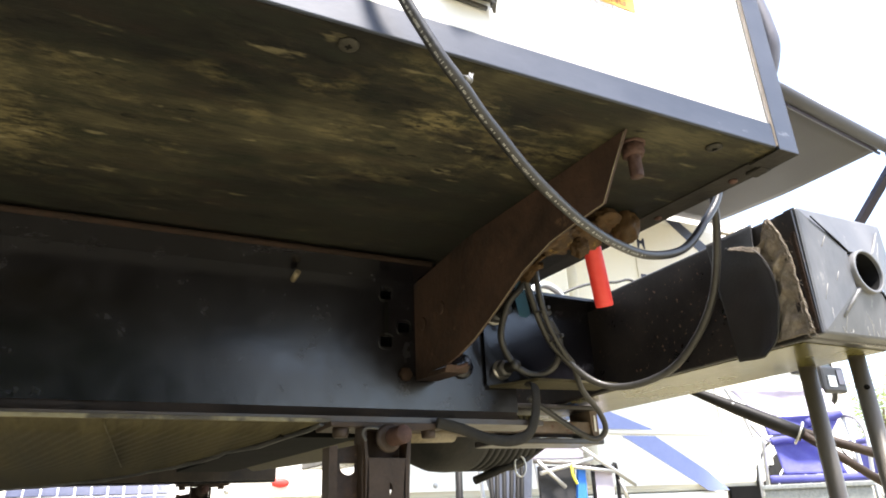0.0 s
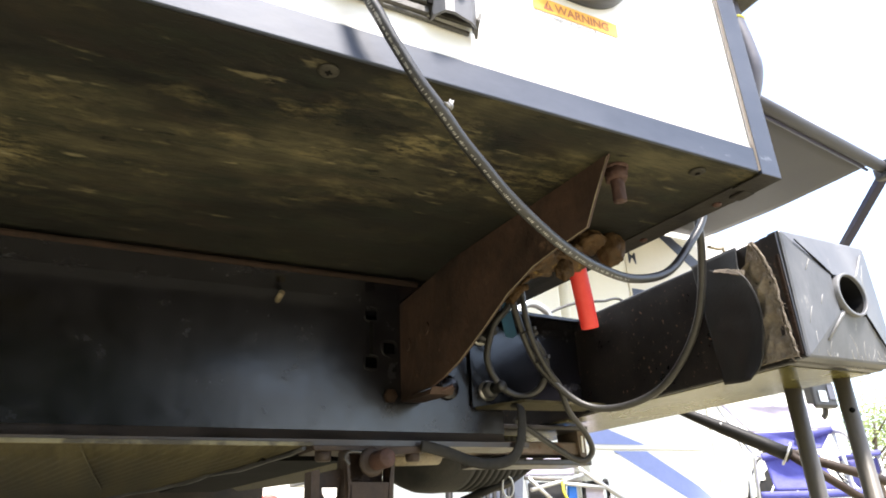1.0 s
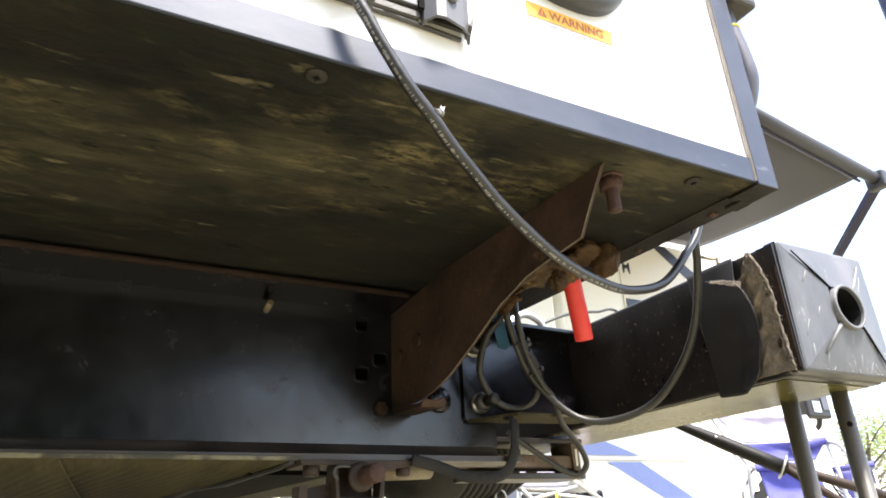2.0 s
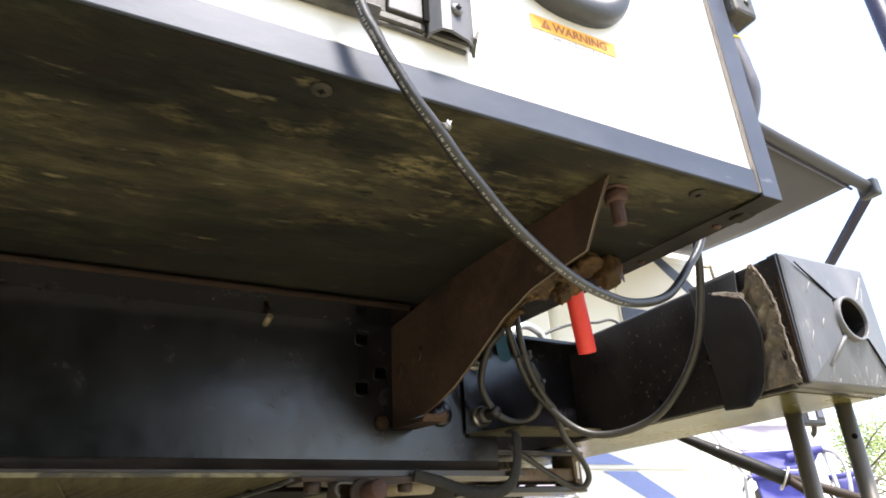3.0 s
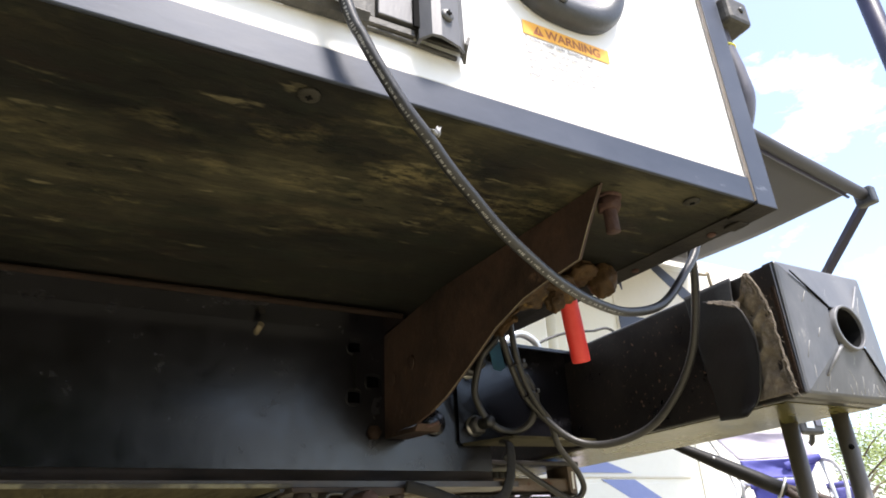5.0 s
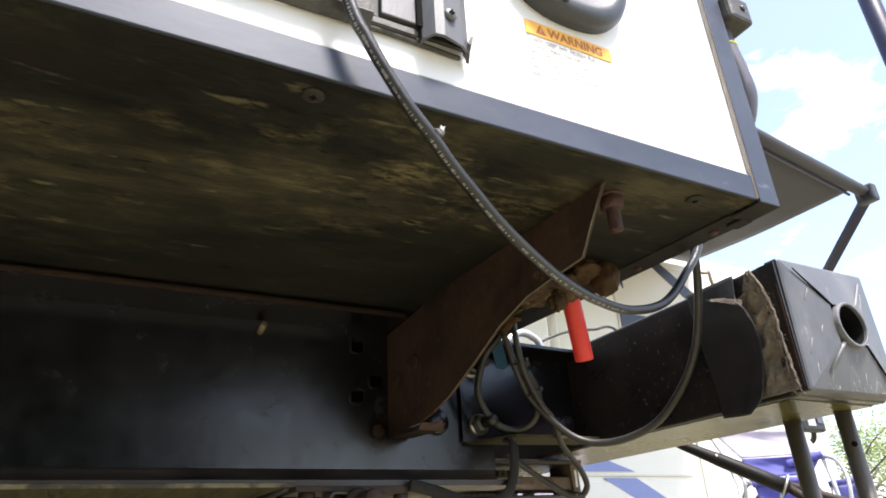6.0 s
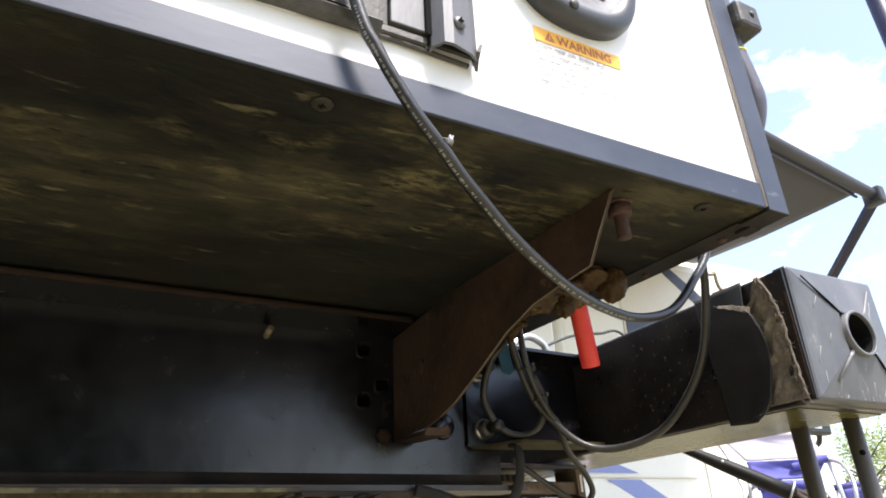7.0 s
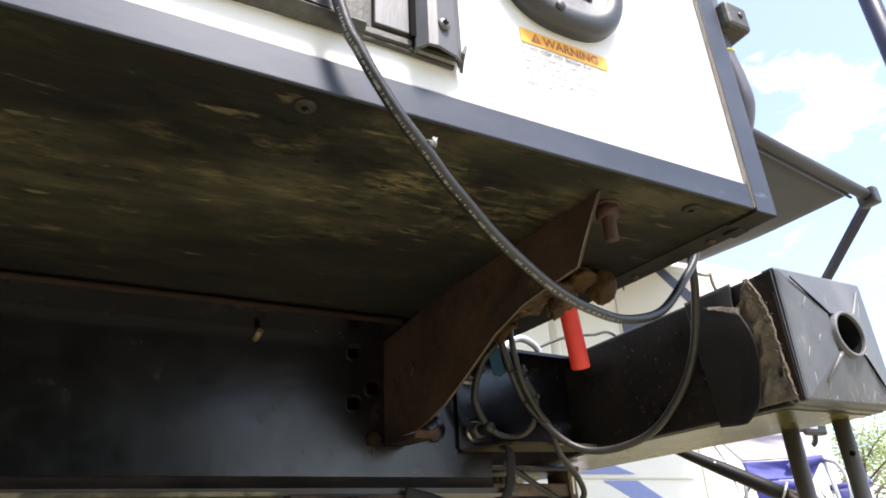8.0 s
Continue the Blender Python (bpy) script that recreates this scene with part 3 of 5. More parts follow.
part("foot_flange", slab([(-0.231, 0.484, 0.641), (-0.231, 0.484, 0.635), (-0.226, 0.40, 0.632), (-0.226, 0.393, 0.640), (-0.226, 0.40, 0.638)], (0.033, -0.002, 0)), "rust", outrigger, "folded foot with a curled lip")
part("curl", sweep(spline([(-0.2245, 0.41, 0.652), (-0.22, 0.401, 0.642), (-0.21, 0.395, 0.638), (-0.196, 0.392, 0.643)], 6), 0.0022, 8), "rust_bolt", outrigger)
for y, z in ((0.46, 0.713), (0.405, 0.722)):
    part("dimple", lathe([(0.0001, 0), (0.010, 0.0), (0.009, 0.0025), (0.006, 0.0015), (0.0001, 0.001)], facing(on_plate(y, z) + Vector((-0.0003, 0, 0)), (-1, 0, 0)), 16), "rust", outrigger)
part("hanger", slab([(-0.2, 0.47, 0.796), (-0.2, 0.47, 0.7), (-0.2, 0.33, 0.79)], (0.006, 0, 0)), "rust", outrigger)
# the bolt through the floor at its end
bolt = thing("floor_bolt", (-0.178, 0.05, 0.80), "rusty threaded bolt and nut through the floor", "bolt")
bolt_dir = Vector((0.006, -0.004, -1)).normalized()
part("washer", lathe([(0.0001, 0), (0.0135, 0), (0.0135, 0.0025), (0.0001, 0.0025)], facing((-0.178, 0.052, ZB), bolt_dir), 20), "rust_bolt", bolt)
part("nut", hexhead((-0.178, 0.052, ZB - 0.003), bolt_dir, 0.021, 0.012), "rust_bolt", bolt)
threads = []
for k in range(23):
    threads += [(0.0062, 0.013 + k * 0.0011), (0.0069, 0.01355 + k * 0.0011)]
part("shank", lathe([(0.0001, 0.012), *threads, (0.0001, 0.0386)], facing((-0.178, 0.052, ZB), bolt_dir), 14), "rust_bolt", bolt)

# ---- gusset channel that carries the bumper ----
gusset = thing("bumper_gusset", (-0.02, 0.47, 0.64), "black steel gusset channel bolted to the rail end", "bracket")
part("plate", slab([(-0.116, 0.480, 0.632), (0.092, 0.480, 0.636), (0.092, 0.480, 0.772), (-0.116, 0.480, 0.776)], (0, 0.0065, 0)), "rail", gusset)
part("lower_flange", slab([(-0.112, 0.4795, 0.628), (-0.06, 0.425, 0.632), (0.09, 0.425, 0.632), (0.09, 0.4795, 0.632)], (0, 0, 0.004)), "belly", gusset)
part("upper_flange", slab([(-0.116, 0.428, 0.7685), (0.0915, 0.428, 0.7645), (0.0915, 0.428, 0.7705), (-0.116, 0.428, 0.7745)], (0, 0.0515, 0), 0.001), "rail", gusset)
for bx, bz in ((-0.089, 0.657), (-0.097, 0.742), (0.0, 0.752)):
    big = bx < -0.05
    s = 1.0 if big else 0.35
    b = part("washer", lathe([(0.0001, 0), (0.0155 * s, 0), (0.0155 * s, 0.003), (0.0001, 0.003)], facing((bx, 0.480, bz), (0, -1, 0)), 24), "bolt", gusset, "bright zinc washer")
    part("nut", hexhead((bx, 0.477, bz), (0, -1, 0), 0.023 * s, 0.015), "latch", b)
    if big:
        part("bolt_end", lathe([(0.0001, 0), (0.0085, 0), (0.0085, 0.02), (0.007, 0.023), (0.0001, 0.023)], facing((bx, 0.46, bz), (0.1, -1, 0)), 16), "dark_bolt", b)

# ---- bumper ----
BX0, BX1, BY0, BZ0, BZ1 = 0.092, 0.262, 0.088, 0.627, 0.785
bumper = thing("rear_bumper", (0.17, 0.5, BZ0), "square black steel bumper tube, rust-speckled, with a torn canvas sleeve", "bumper")
tube = box(BX0, BX1, BY0 + 0.004, 2.36, BZ0, BZ1, 0.004, 3)
part("tube", tube, "bumper", bumper)
# added skin whose olive colour stands for grass mirrored in the black paint
part("underside_sheen", box(BX0 + 0.006, BX1 - 0.006, BY0 + 0.02, 2.3, BZ0 - 0.0012, BZ0 - 0.0002), "grass_sheen", bumper, "glossy black lower face, tinted olive for the grass it reflects")


PX, PZ = 0.179, 0.708


def end_cap():
    """A pressed end: a rim and four facets that rise to the pipe stub."""
    bm = bmesh.new()
    cx, cz = PX, PZ
    o = [(BX0 - 0.001, BZ0 + 0.002), (BX1 + 0.001, BZ0 + 0.002), (BX1, BZ1 + 0.0025), (BX0 + 0.004, BZ1 + 0.0025)]
    rings = []
    for dy, grow, shrink in ((0.010, 0, 0), (-0.003, 0, 0), (-0.007, 0, 0.004), (-0.0195, 0, 0.69)):
        ring = []
        for x, z in o:
            ring.append(bm.verts.new((x + (cx - x) * shrink, BY0 - 0.006 + dy, z + (cz - z) * shrink)))
        rings.append(ring)
    for A, B in zip(rings, rings[1:]):
        for k in range(4):
            bm.faces.new((A[k], A[(k + 1) % 4], B[(k + 1) % 4], B[k]))
    bmesh.ops.recalc_face_normals(bm, faces=bm.faces)
    bmesh.ops.bevel(bm, geom=[e for e in bm.edges if e.calc_length() > 0.015 and not e.is_boundary], offset=0.0025, segments=2, affect="EDGES", profile=0.5)
    return bm


cap = part("end_cap", end_cap(), "cap", bumper, "scuffed dark grey pressed steel end cap")
part("pipe_stub", lathe([(0.0243, -0.022), (0.0243, 0.006), (0.0246, 0.007), (0.027, 0.007), (0.0277, 0.006), (0.0277, -0.012), (0.0243, -0.022)], facing((PX, 0.064, PZ), (0, -1, 0)), 40), "pipe", cap, "grey pipe stub, open")
part("pipe_bore", lathe([(0.0001, -0.0272), (0.0239, -0.0272), (0.0239, 0.003), (0.0236, 0.003), (0.0234, -0.0262), (0.0001, -0.0262)], facing((PX, 0.064, PZ), (0, -1, 0)), 36), "black", cap)
for k, (ex, ez) in enumerate(((0.112, 0.775), (0.126, 0.65), (0.24, 0.772), (0.24, 0.645))):
    c = Vector((PX, 0.0595, PZ))
    e = Vector((ex, 0.0695, ez))
    d = (e - c).normalized()
    part("seam", sweep([c + d * 0.031, c.lerp(e, 0.5) + Vector((0, -0.0008, 0)), e], lambda t: (0.0032 if k == 1 else 0.0022) * (1 - 0.6 * t), 6), "latch_pale" if k in (1, 2) else "black", cap)
rs = random.Random(21)
for k in range(34):
    x0, z0 = rs.uniform(0.11, 0.25), 0.636 + rs.random() ** 1.7 * 0.13
    sx, sz = rs.gauss(0, 0.007), -rs.uniform(0.006, 0.03)
    pts = []
    for q in (0.0, 0.5, 1.0):
        x, z = x0 + sx * q, max(0.633, z0 + sz * q)
        out = max((x - PX) / 0.084, (PX - x) / 0.088, (z - PZ) / 0.0795, (PZ - z) / 0.079)
        pts.append(Vector((x, BY0 - 0.0129 - 0.014 * (1 - min(1, out)) / 0.78, z)))
    if math.hypot(x0 - PX, z0 - PZ) > 0.045:
        part("scratch", sweep(pts, rs.uniform(0.00022, 0.0004), 5), "scratch", cap)
part("edge_strip", box(BX0 - 0.0032, BX0 - 0.0005, 0.0765, 0.1, BZ0 + 0.003, BZ1 - 0.002, 0.0008), "bumper", bumper)
part("rust_line", box(BX0 - 0.0046, BX0 - 0.0034, 0.0785, 0.0835, BZ0 + 0.006, BZ1 - 0.03, 0.0005), "rust_edge", bumper, "rust streak behind the end cap")


def along(z, table):
    """Straight-line reading of a small table of (z, y)."""
    return float(np.interp(z, [p for p, _ in table], [q for _, q in table]))


FREE = ((0.62, 0.15), (0.632, 0.131), (0.645, 0.123), (0.67, 0.115), (0.70, 0.113), (0.72, 0.116), (0.74, 0.124), (0.755, 0.134), (0.79, 0.134))


def rubber_patch(u, v):
    """A rubber sheet on the front face whose free end curls away."""
    z = BZ1 + 0.0015 - v * 0.166
    y0 = 0.209 - 0.015 * v
    y = y0 + u * (along(z, FREE) - y0)
    lift = 0.0016 + 0.0095 * u ** 4 * min(1, 3 * v) + 0.0008 * noise.noise(Vector((u * 4, v * 5, 1)))
    return Vector((BX0 - lift, y, z - 0.004 * u * v))


part("rubber_patch", sheet(30, 34, rubber_patch, 0.0018), "rubber", bumper, "black rubber patch curling off")
lip = [Vector((BX0 - 0.0135 + 0.006 * (k < 3), along(z, FREE) + dy, z)) for k, (z, dy) in enumerate(((0.768, 0.042), (0.760, 0.028), (0.755, 0.014), (0.748, 0.002), (0.735, -0.001), (0.715, -0.001), (0.70, -0.001), (0.68, -0.001), (0.66, 0.0), (0.645, 0.0)))]
part("patch_lip", sweep(spline(lip, 5), lambda t: 0.0011 * (1 - 0.5 * t), 8), "rubber", bumper, "frayed lip of the patch")
HEM = ((0.62, 0.083), (0.641, 0.085), (0.66, 0.086), (0.687, 0.0885), (0.729, 0.0895), (0.76, 0.098), (0.785, 0.108))


def canvas(u, v):
    z = BZ1 - 0.001 - v * 0.152
    y0 = min(along(z, FREE) + 0.012, along(z, ((0.75, 0.14), (0.757, 0.128), (0.784, 0.114))))
    y = y0 + u * (along(z, HEM) - y0)
    pleat = math.sin(v * 27 + 7 * u + 5.0 * noise.noise(Vector((u * 2, v * 5, 0))))
    fold = 0.0032 * pleat * math.sin(v * math.pi) + 0.0034 * noise.noise(Vector((u * 5, v * 13, 5)))
    return Vector((BX0 - 0.0035 - fold - 0.0018 * math.sin(u * math.pi), y + 0.0015 * noise.noise(Vector((v * 12, 1, u))), z))


sleeve = part("canvas_sleeve", sheet(20, 80, canvas, 0.0008), "canvas", bumper, "torn tan canvas with frayed folds")


def torn_flap(u, v):
    """A small torn tongue of canvas that curls out from under the patch."""
    y = 0.170 - 0.047 * u
    z = 0.768 - 0.018 * u - v * (0.003 + 0.006 * u) + 0.002 * noise.noise(Vector((u * 5, v * 2, 7)))
    return Vector((BX0 - 0.006 - 0.007 * math.sin(u * 2.4) - 0.003 * v, y, z))


part("torn_flap", sheet(16, 5, torn_flap, 0.0012), "canvas", sleeve)
for off, r0 in ((0.0, 0.0016), (0.005, 0.0009)):
    hem = [Vector((BX0 - 0.0065 - 0.0005 * math.sin(k * 1.3 + off * 300), along(BZ1 - 0.004 - k * 0.005, HEM) + off + 0.0006 * math.sin(k * 2.1 + off * 200) + 0.0012 * noise.noise(Vector((k * 0.35, off * 99, 0))), BZ1 - 0.004 - k * 0.005)) for k in range(30)]
    part("frayed_hem", sweep(spline(hem, 3), r0, 8), "canvas", sleeve)
rng = random.Random(5)
for k in range(110):
    z = 0.634 + rng.random() ** 1.8 * 0.14
    p = Vector((BX0 - 0.007, along(z, HEM) + rng.uniform(-0.002, 0.012), z))
    q = p + Vector((-0.002, rng.uniform(-0.007, 0.001), rng.uniform(-0.012, 0.002)))
    part("thread", sweep(spline([p, p.lerp(q, 0.5) + Vector((-0.0015, 0.001, 0.0005)), q], 4), 0.00035, 4), "canvas", sleeve)

# ---- cables ----
main_pts = [(-0.545, -0.022, 1.2), (-0.513, -0.022, 1.0), (-0.479, -0.022, 0.863), (-0.463, -0.022, 0.827), (-0.446, -0.021, 0.8), (-0.43, -0.02, 0.778), (-0.411, -0.016, 0.761), (-0.39, -0.006, 0.748), (-0.364, 0.006, 0.736), (-0.334, 0.021, 0.7245),
            (-0.293, 0.041, 0.7145), (-0.241, 0.066, 0.707), (-0.183, 0.09, 0.704), (-0.116, 0.113, 0.709), (-0.048, 0.127, 0.731), (0.0, 0.13, 0.774), (0.037, 0.13, 0.823), (0.05, 0.13, 0.9), (0.045, 0.13, 1.3)]
main_cable = thing("coaxial_cable", (-0.3, 0.05, 0.72), "thick black cable with white lettering, drooping below the floor edge", "cable")
path = spline(main_pts, 10)
CR = 0.005
part("jacket", sweep(path, CR, 14), "cable", main_cable)
# worn white lettering along the jacket as plain bars
rng = random.Random(3)
for i in range(len(path) - 1):
    p, q = path[i], path[i + 1]
    if not (0.7 < p.z < 0.87 and p.x < -0.13):
        continue
    d = (q - p).normalized()
    way = (Vector((-0.6, -0.37, 0.49)) - p)
    way = (way - d * way.dot(d)).normalized()
    side = d.cross(way)
    n = max(2, int((q - p).length / 0.0024))
    for k in range(n):
        if rng.random() < 0.45:
            continue
        a = p.lerp(q, (k + 0.15) / n)
        w = (q - p).length / n * rng.uniform(0.35, 0.7)
        ang = 0.35
        nrm = way * math.cos(ang) + side * math.sin(ang)
        t2 = d.cross(nrm)
        h = rng.uniform(0.0006, 0.0014)
        c = a + nrm * (CR + 0.00005)
        part("print_bar", slab([c - t2 * h, c + d * w - t2 * h, c + d * w + t2 * h, c + t2 * h], nrm * 0.0001), "print", main_cable)
part("tape_tag", join(lump((-0.4085, -0.0185, 0.7655), (0.0034, 0.003, 0.0026), 4, 0.9, 2, 2), lump((-0.404, -0.0175, 0.769), (0.0022, 0.002, 0.0042), 7, 0.9, 2, 2)), "latch_pale", main_cable, "scrap of clear tape")


def cable(name, pts, r, material, label, category="cable"):
    return solo(name, sweep(spline(pts, 9), r, 12), material, pts[len(pts) // 2], label, category)


cable("cable_loop", [(0.045, 0.145, 1.3), (0.045, 0.143, 0.9), (0.037, 0.14, 0.819), (0.058, 0.163, 0.778), (0.069, 0.195, 0.711), (0.078, 0.245, 0.663), (0.074, 0.30, 0.629), (0.046, 0.355, 0.616), (0.013, 0.39, 0.628), (-0.028, 0.41, 0.672), (-0.061, 0.40, 0.706), (-0.092, 0.385, 0.765), (-0.10, 0.38, 0.797)],
      0.0052, "cable_grey", "dusty grey cable hanging in a wide loop by the bumper")
cable("thin_cable", [(-0.085, 0.372, 0.797), (-0.078, 0.377, 0.75), (-0.058, 0.389, 0.708), (-0.03, 0.398, 0.672), (-0.005, 0.41, 0.655), (0.022, 0.43, 0.623), (0.058, 0.44, 0.591), (0.074, 0.45, 0.566), (0.057, 0.46, 0.553), (0.014, 0.47, 0.577), (-0.048, 0.474, 0.615)],
      0.0045, "cable_grey", "thin dusty cable looping below the rail end")
cable("small_cable_loop", [(-0.074, 0.40, 0.797), (-0.086, 0.415, 0.768), (-0.1, 0.43, 0.746), (-0.107, 0.445, 0.697), (-0.084, 0.445, 0.656), (-0.052, 0.438, 0.643), (-0.028, 0.424, 0.657), (-0.024, 0.412, 0.69), (-0.05, 0.40, 0.72)],
      0.0052, "cable_grey", "small loop of dusty cable against the gusset")
for c, d in (((-0.071, 0.389, 0.728), (0.4, 0.1, -0.9)), ((-0.044, 0.399, 0.69), (0.6, 0.1, -0.75))):
    tie = thing("cable_tie", c, "small black cable tie round the cables", "cable tie", "cable ties")
    m = facing(c, d)
    part("band", sweep([m @ Vector((0.0098 * math.cos(a), 0.0065 * math.sin(a), 0)) for a in np.linspace(0, 2 * math.pi, 20)[:-1]], 0.0013, 6, True), "rubber", tie)
    part("head", box(c[0] + 0.008, c[0] + 0.013, c[1] - 0.009, c[1] - 0.003, c[2] + 0.001, c[2] + 0.007, 0.001), "cable_grey", tie)

# ---- foam lump, red and blue tubes ----
foam = thing("spray_foam_lump", (-0.1, 0.2, 0.79), "brown hardened spray-foam lump under the floor", "foam")
for c, size, seed, amp in (((-0.062, 0.2, 0.787), (0.0185, 0.018, 0.022), 2.0, 0.22), ((-0.094, 0.205, 0.793), (0.024, 0.022, 0.012), 1.0, 0.4),
                           ((-0.128, 0.215, 0.769), (0.03, 0.026, 0.015), 3.0, 0.35), ((-0.166, 0.22, 0.76), (0.026, 0.026, 0.015), 4.0, 0.5), ((-0.135, 0.205, 0.75), (0.011, 0.011, 0.012), 9.0, 0.4)):
    part("lump", lump(c, size, seed, amp, 1.8), "foam", foam)
part("lump", lump((-0.148, 0.305, 0.756), (0.01, 0.04, 0.012), 5.0, 0.7, 2.6), "foam", foam)
part("shell", lump((-0.16, 0.25, 0.79), (0.03, 0.05, 0.012), 6.0, 0.4, 1.7), "foam", foam)
red_a, red_b = Vector((-0.089, 0.238, 0.785)), Vector((-0.060, 0.260, 0.699))
red_d = (red_b - red_a).normalized()
red = thing("red_tube", red_b, "bright red plastic tube hanging from the foam lump", "tube")
L = (red_b - red_a).length
part("sleeve", lathe([(0.0112, 0), (0.0116, 0.01), (0.0118, L * 0.5), (0.0117, L - 0.003), (0.0112, L), (0.0095, L), (0.009, L - 0.002), (0.0001, L - 0.003)], facing(red_a, red_d), 28), "red", red)
blue = thing("blue_tape_strip", (-0.075, 0.43, 0.76), "short blue tape flag hanging behind the cables", "tape")
part("strip", slab([(-0.094, 0.43, 0.797), (-0.076, 0.425, 0.797), (-0.060, 0.43, 0.735), (-0.066, 0.433, 0.730), (-0.0765, 0.436, 0.733)], (0.001, 0.003, 0)), "blue", blue)

# ---- bracket, hatch and label on the side wall ----
mount = thing("awning_foot_bracket", (-0.44, -0.01, 0.9), "grey extruded awning foot bracket screwed to the wall", "bracket")
part("back_plate", box(-0.62, -0.366, -0.004, -0.0002, 0.868, 1.35, 0.001), "latch_dark", mount)


def extrusion(x0, x1, depth, wall, z0, z1):
    """A hollow rounded channel, open at its lower end."""
    out = [(x0, -0.004), (x0 - 0.001, -depth * 0.55), (x0 + 0.006, -depth), (x0 + 0.014, -depth - 0.001), (x1 - 0.008, -depth + 0.004), (x1, -depth * 0.55), (x1 + 0.002, -0.004)]
    inn = [(x1 - wall, -0.006), (x1 - wall, -depth * 0.5), (x1 - 0.009, -depth + 0.004 + wall), (x0 + 0.014, -depth + wall), (x0 + 0.007, -depth + wall + 0.001), (x0 + wall, -depth * 0.5), (x0 + wall, -0.006)]
    bm = slab([(x, y, z0) for x, y in out + inn], (0, 0, z1 - z0))
    return bm


ch = part("end_channel", extrusion(-0.412, -0.371, 0.021, 0.002, 0.858, 1.35), "latch", mount, "bright rounded channel with a screw")
part("tongue", slab([(-0.374, -0.016, 0.864), (-0.371, -0.006, 0.852), (-0.370, -0.004, 0.858), (-0.370, -0.015, 0.874)], (0.003, 0.0, 0)), "latch_dark", mount)
part("web_panel", box(-0.447, -0.413, -0.010, -0.0045, 0.872, 1.35, 0.001), "latch", mount)
part("dark_groove", box(-0.4175, -0.4125, -0.0125, -0.0102, 0.869, 1.35), "black", mount)
part("arm_channel", extrusion(-0.515, -0.449, 0.013, 0.0025, 0.869, 1.35), "latch_dark", mount, "stepped aged channel")
part("ledge", slab([(-0.66, -0.004, 0.857), (-0.66, -0.010, 0.859), (-0.66, -0.014, 0.865), (-0.66, -0.012, 0.868), (-0.66, -0.004, 0.866)], (0.205, 0, 0.0)), "latch_dark", mount, "dull projecting ledge")
part("lip", slab([(-0.66, -0.0042, 0.8615), (-0.66, -0.008, 0.8625), (-0.66, -0.008, 0.868), (-0.66, -0.0042, 0.868)], (0.245, 0, 0)), "latch_dark", mount)
part("caulk", sweep([Vector((-0.66, -0.003, 0.8565)), Vector((-0.44, -0.003, 0.8605)), Vector((-0.375, -0.003, 0.858))], 0.0022, 6), "latch_dark", mount)
sc = pan_screw("screw", (-0.392, -0.0205, 0.882), (0.05, -1, 0.05), 0.006, mount, "latch", "dull cross-head screw")
part("recess", join(box(-0.3945, -0.3895, -0.0252, -0.0244, 0.8812, 0.8828), box(-0.3928, -0.3912, -0.0254, -0.0246, 0.8795, 0.8845)), "black", sc)

hatch = thing("cable_hatch", (-0.24, -0.01, 1.03), "round black plastic hatch ring on the white wall", "hatch")
HC, HX, HZ = Vector((-0.247, -0.012, 1.038)), 0.077, 0.093


def ring_pt(a, k, y):
    c, s = math.cos(a), math.sin(a)
    e = 0.8
    return Vector((HC.x + HX * k * math.copysign(abs(c) ** e, c), y, HC.z + HZ * k * math.copysign(abs(s) ** e, s)))


angles = [2 * math.pi * k / 64 for k in range(64)]
ring = part("ring", sweep([ring_pt(a, 0.87, -0.007) for a in angles], 0.0138, 14, True), "gasket", hatch)
part("base_flange", sweep([ring_pt(a, 0.98, -0.002) for a in angles], 0.003, 8, True), "gasket", hatch)


def dish(u, v):
    p = ring_pt(u * 2 * math.pi, 0.85 * v, -0.003)
    p.y = -0.008 + 0.012 * (1 - v * v) - 0.011 - 0.004 * noise.noise(Vector((p.x * 40, p.z * 22, 0))) * (1 - v)
    return p


part("flap", sheet(40, 8, dish), "hatch", hatch, "grey dished flap")
sc = pan_screw("screw", ring_pt(-1.75, 0.87, -0.0205), (0, -1, -0.1), 0.0052, ring, "dark_bolt", "dark cross-head screw")
part("bead", sweep(spline([ring_pt(-2.2, 0.5, -0.012), ring_pt(-1.9, 0.25, -0.016), ring_pt(-1.2, 0.3, -0.014), ring_pt(-0.9, 0.6, -0.012)], 6), 0.004, 8), "gasket", hatch)

LX, LZ = -0.003, -0.0045
label = thing("warning_label", (-0.248, -0.001, 0.905), "white safety label with an orange heading strip", "label")
part("heading_strip", box(-0.2965 + LX, -0.1935 + LX, -0.0010, -0.0007, 0.9235 + LZ, 0.9395 + LZ), "orange", label, "orange heading strip")
lie = lambda x, z, d=-0.0012: Matrix.Translation((x + LX, d, z + LZ)) @ pose(0, 0, 0, 90, 0, 0)
words("heading", "WARNING", 0.0142, lie(-0.2710, 0.9266), "ink", label, 0.96, 0.0003)
tri = part("warning_triangle", slab([(x + LX, -0.0011, z + LZ) for x, z in ((-0.2855, 0.9262), (-0.2735, 0.9262), (-0.2795, 0.9375))], (0, -0.0002, 0)), "ink", label)
part("mark", box(-0.2801 + LX, -0.2789 + LX, -0.0016, -0.00135, 0.9285 + LZ, 0.9335 + LZ), "orange", tri)
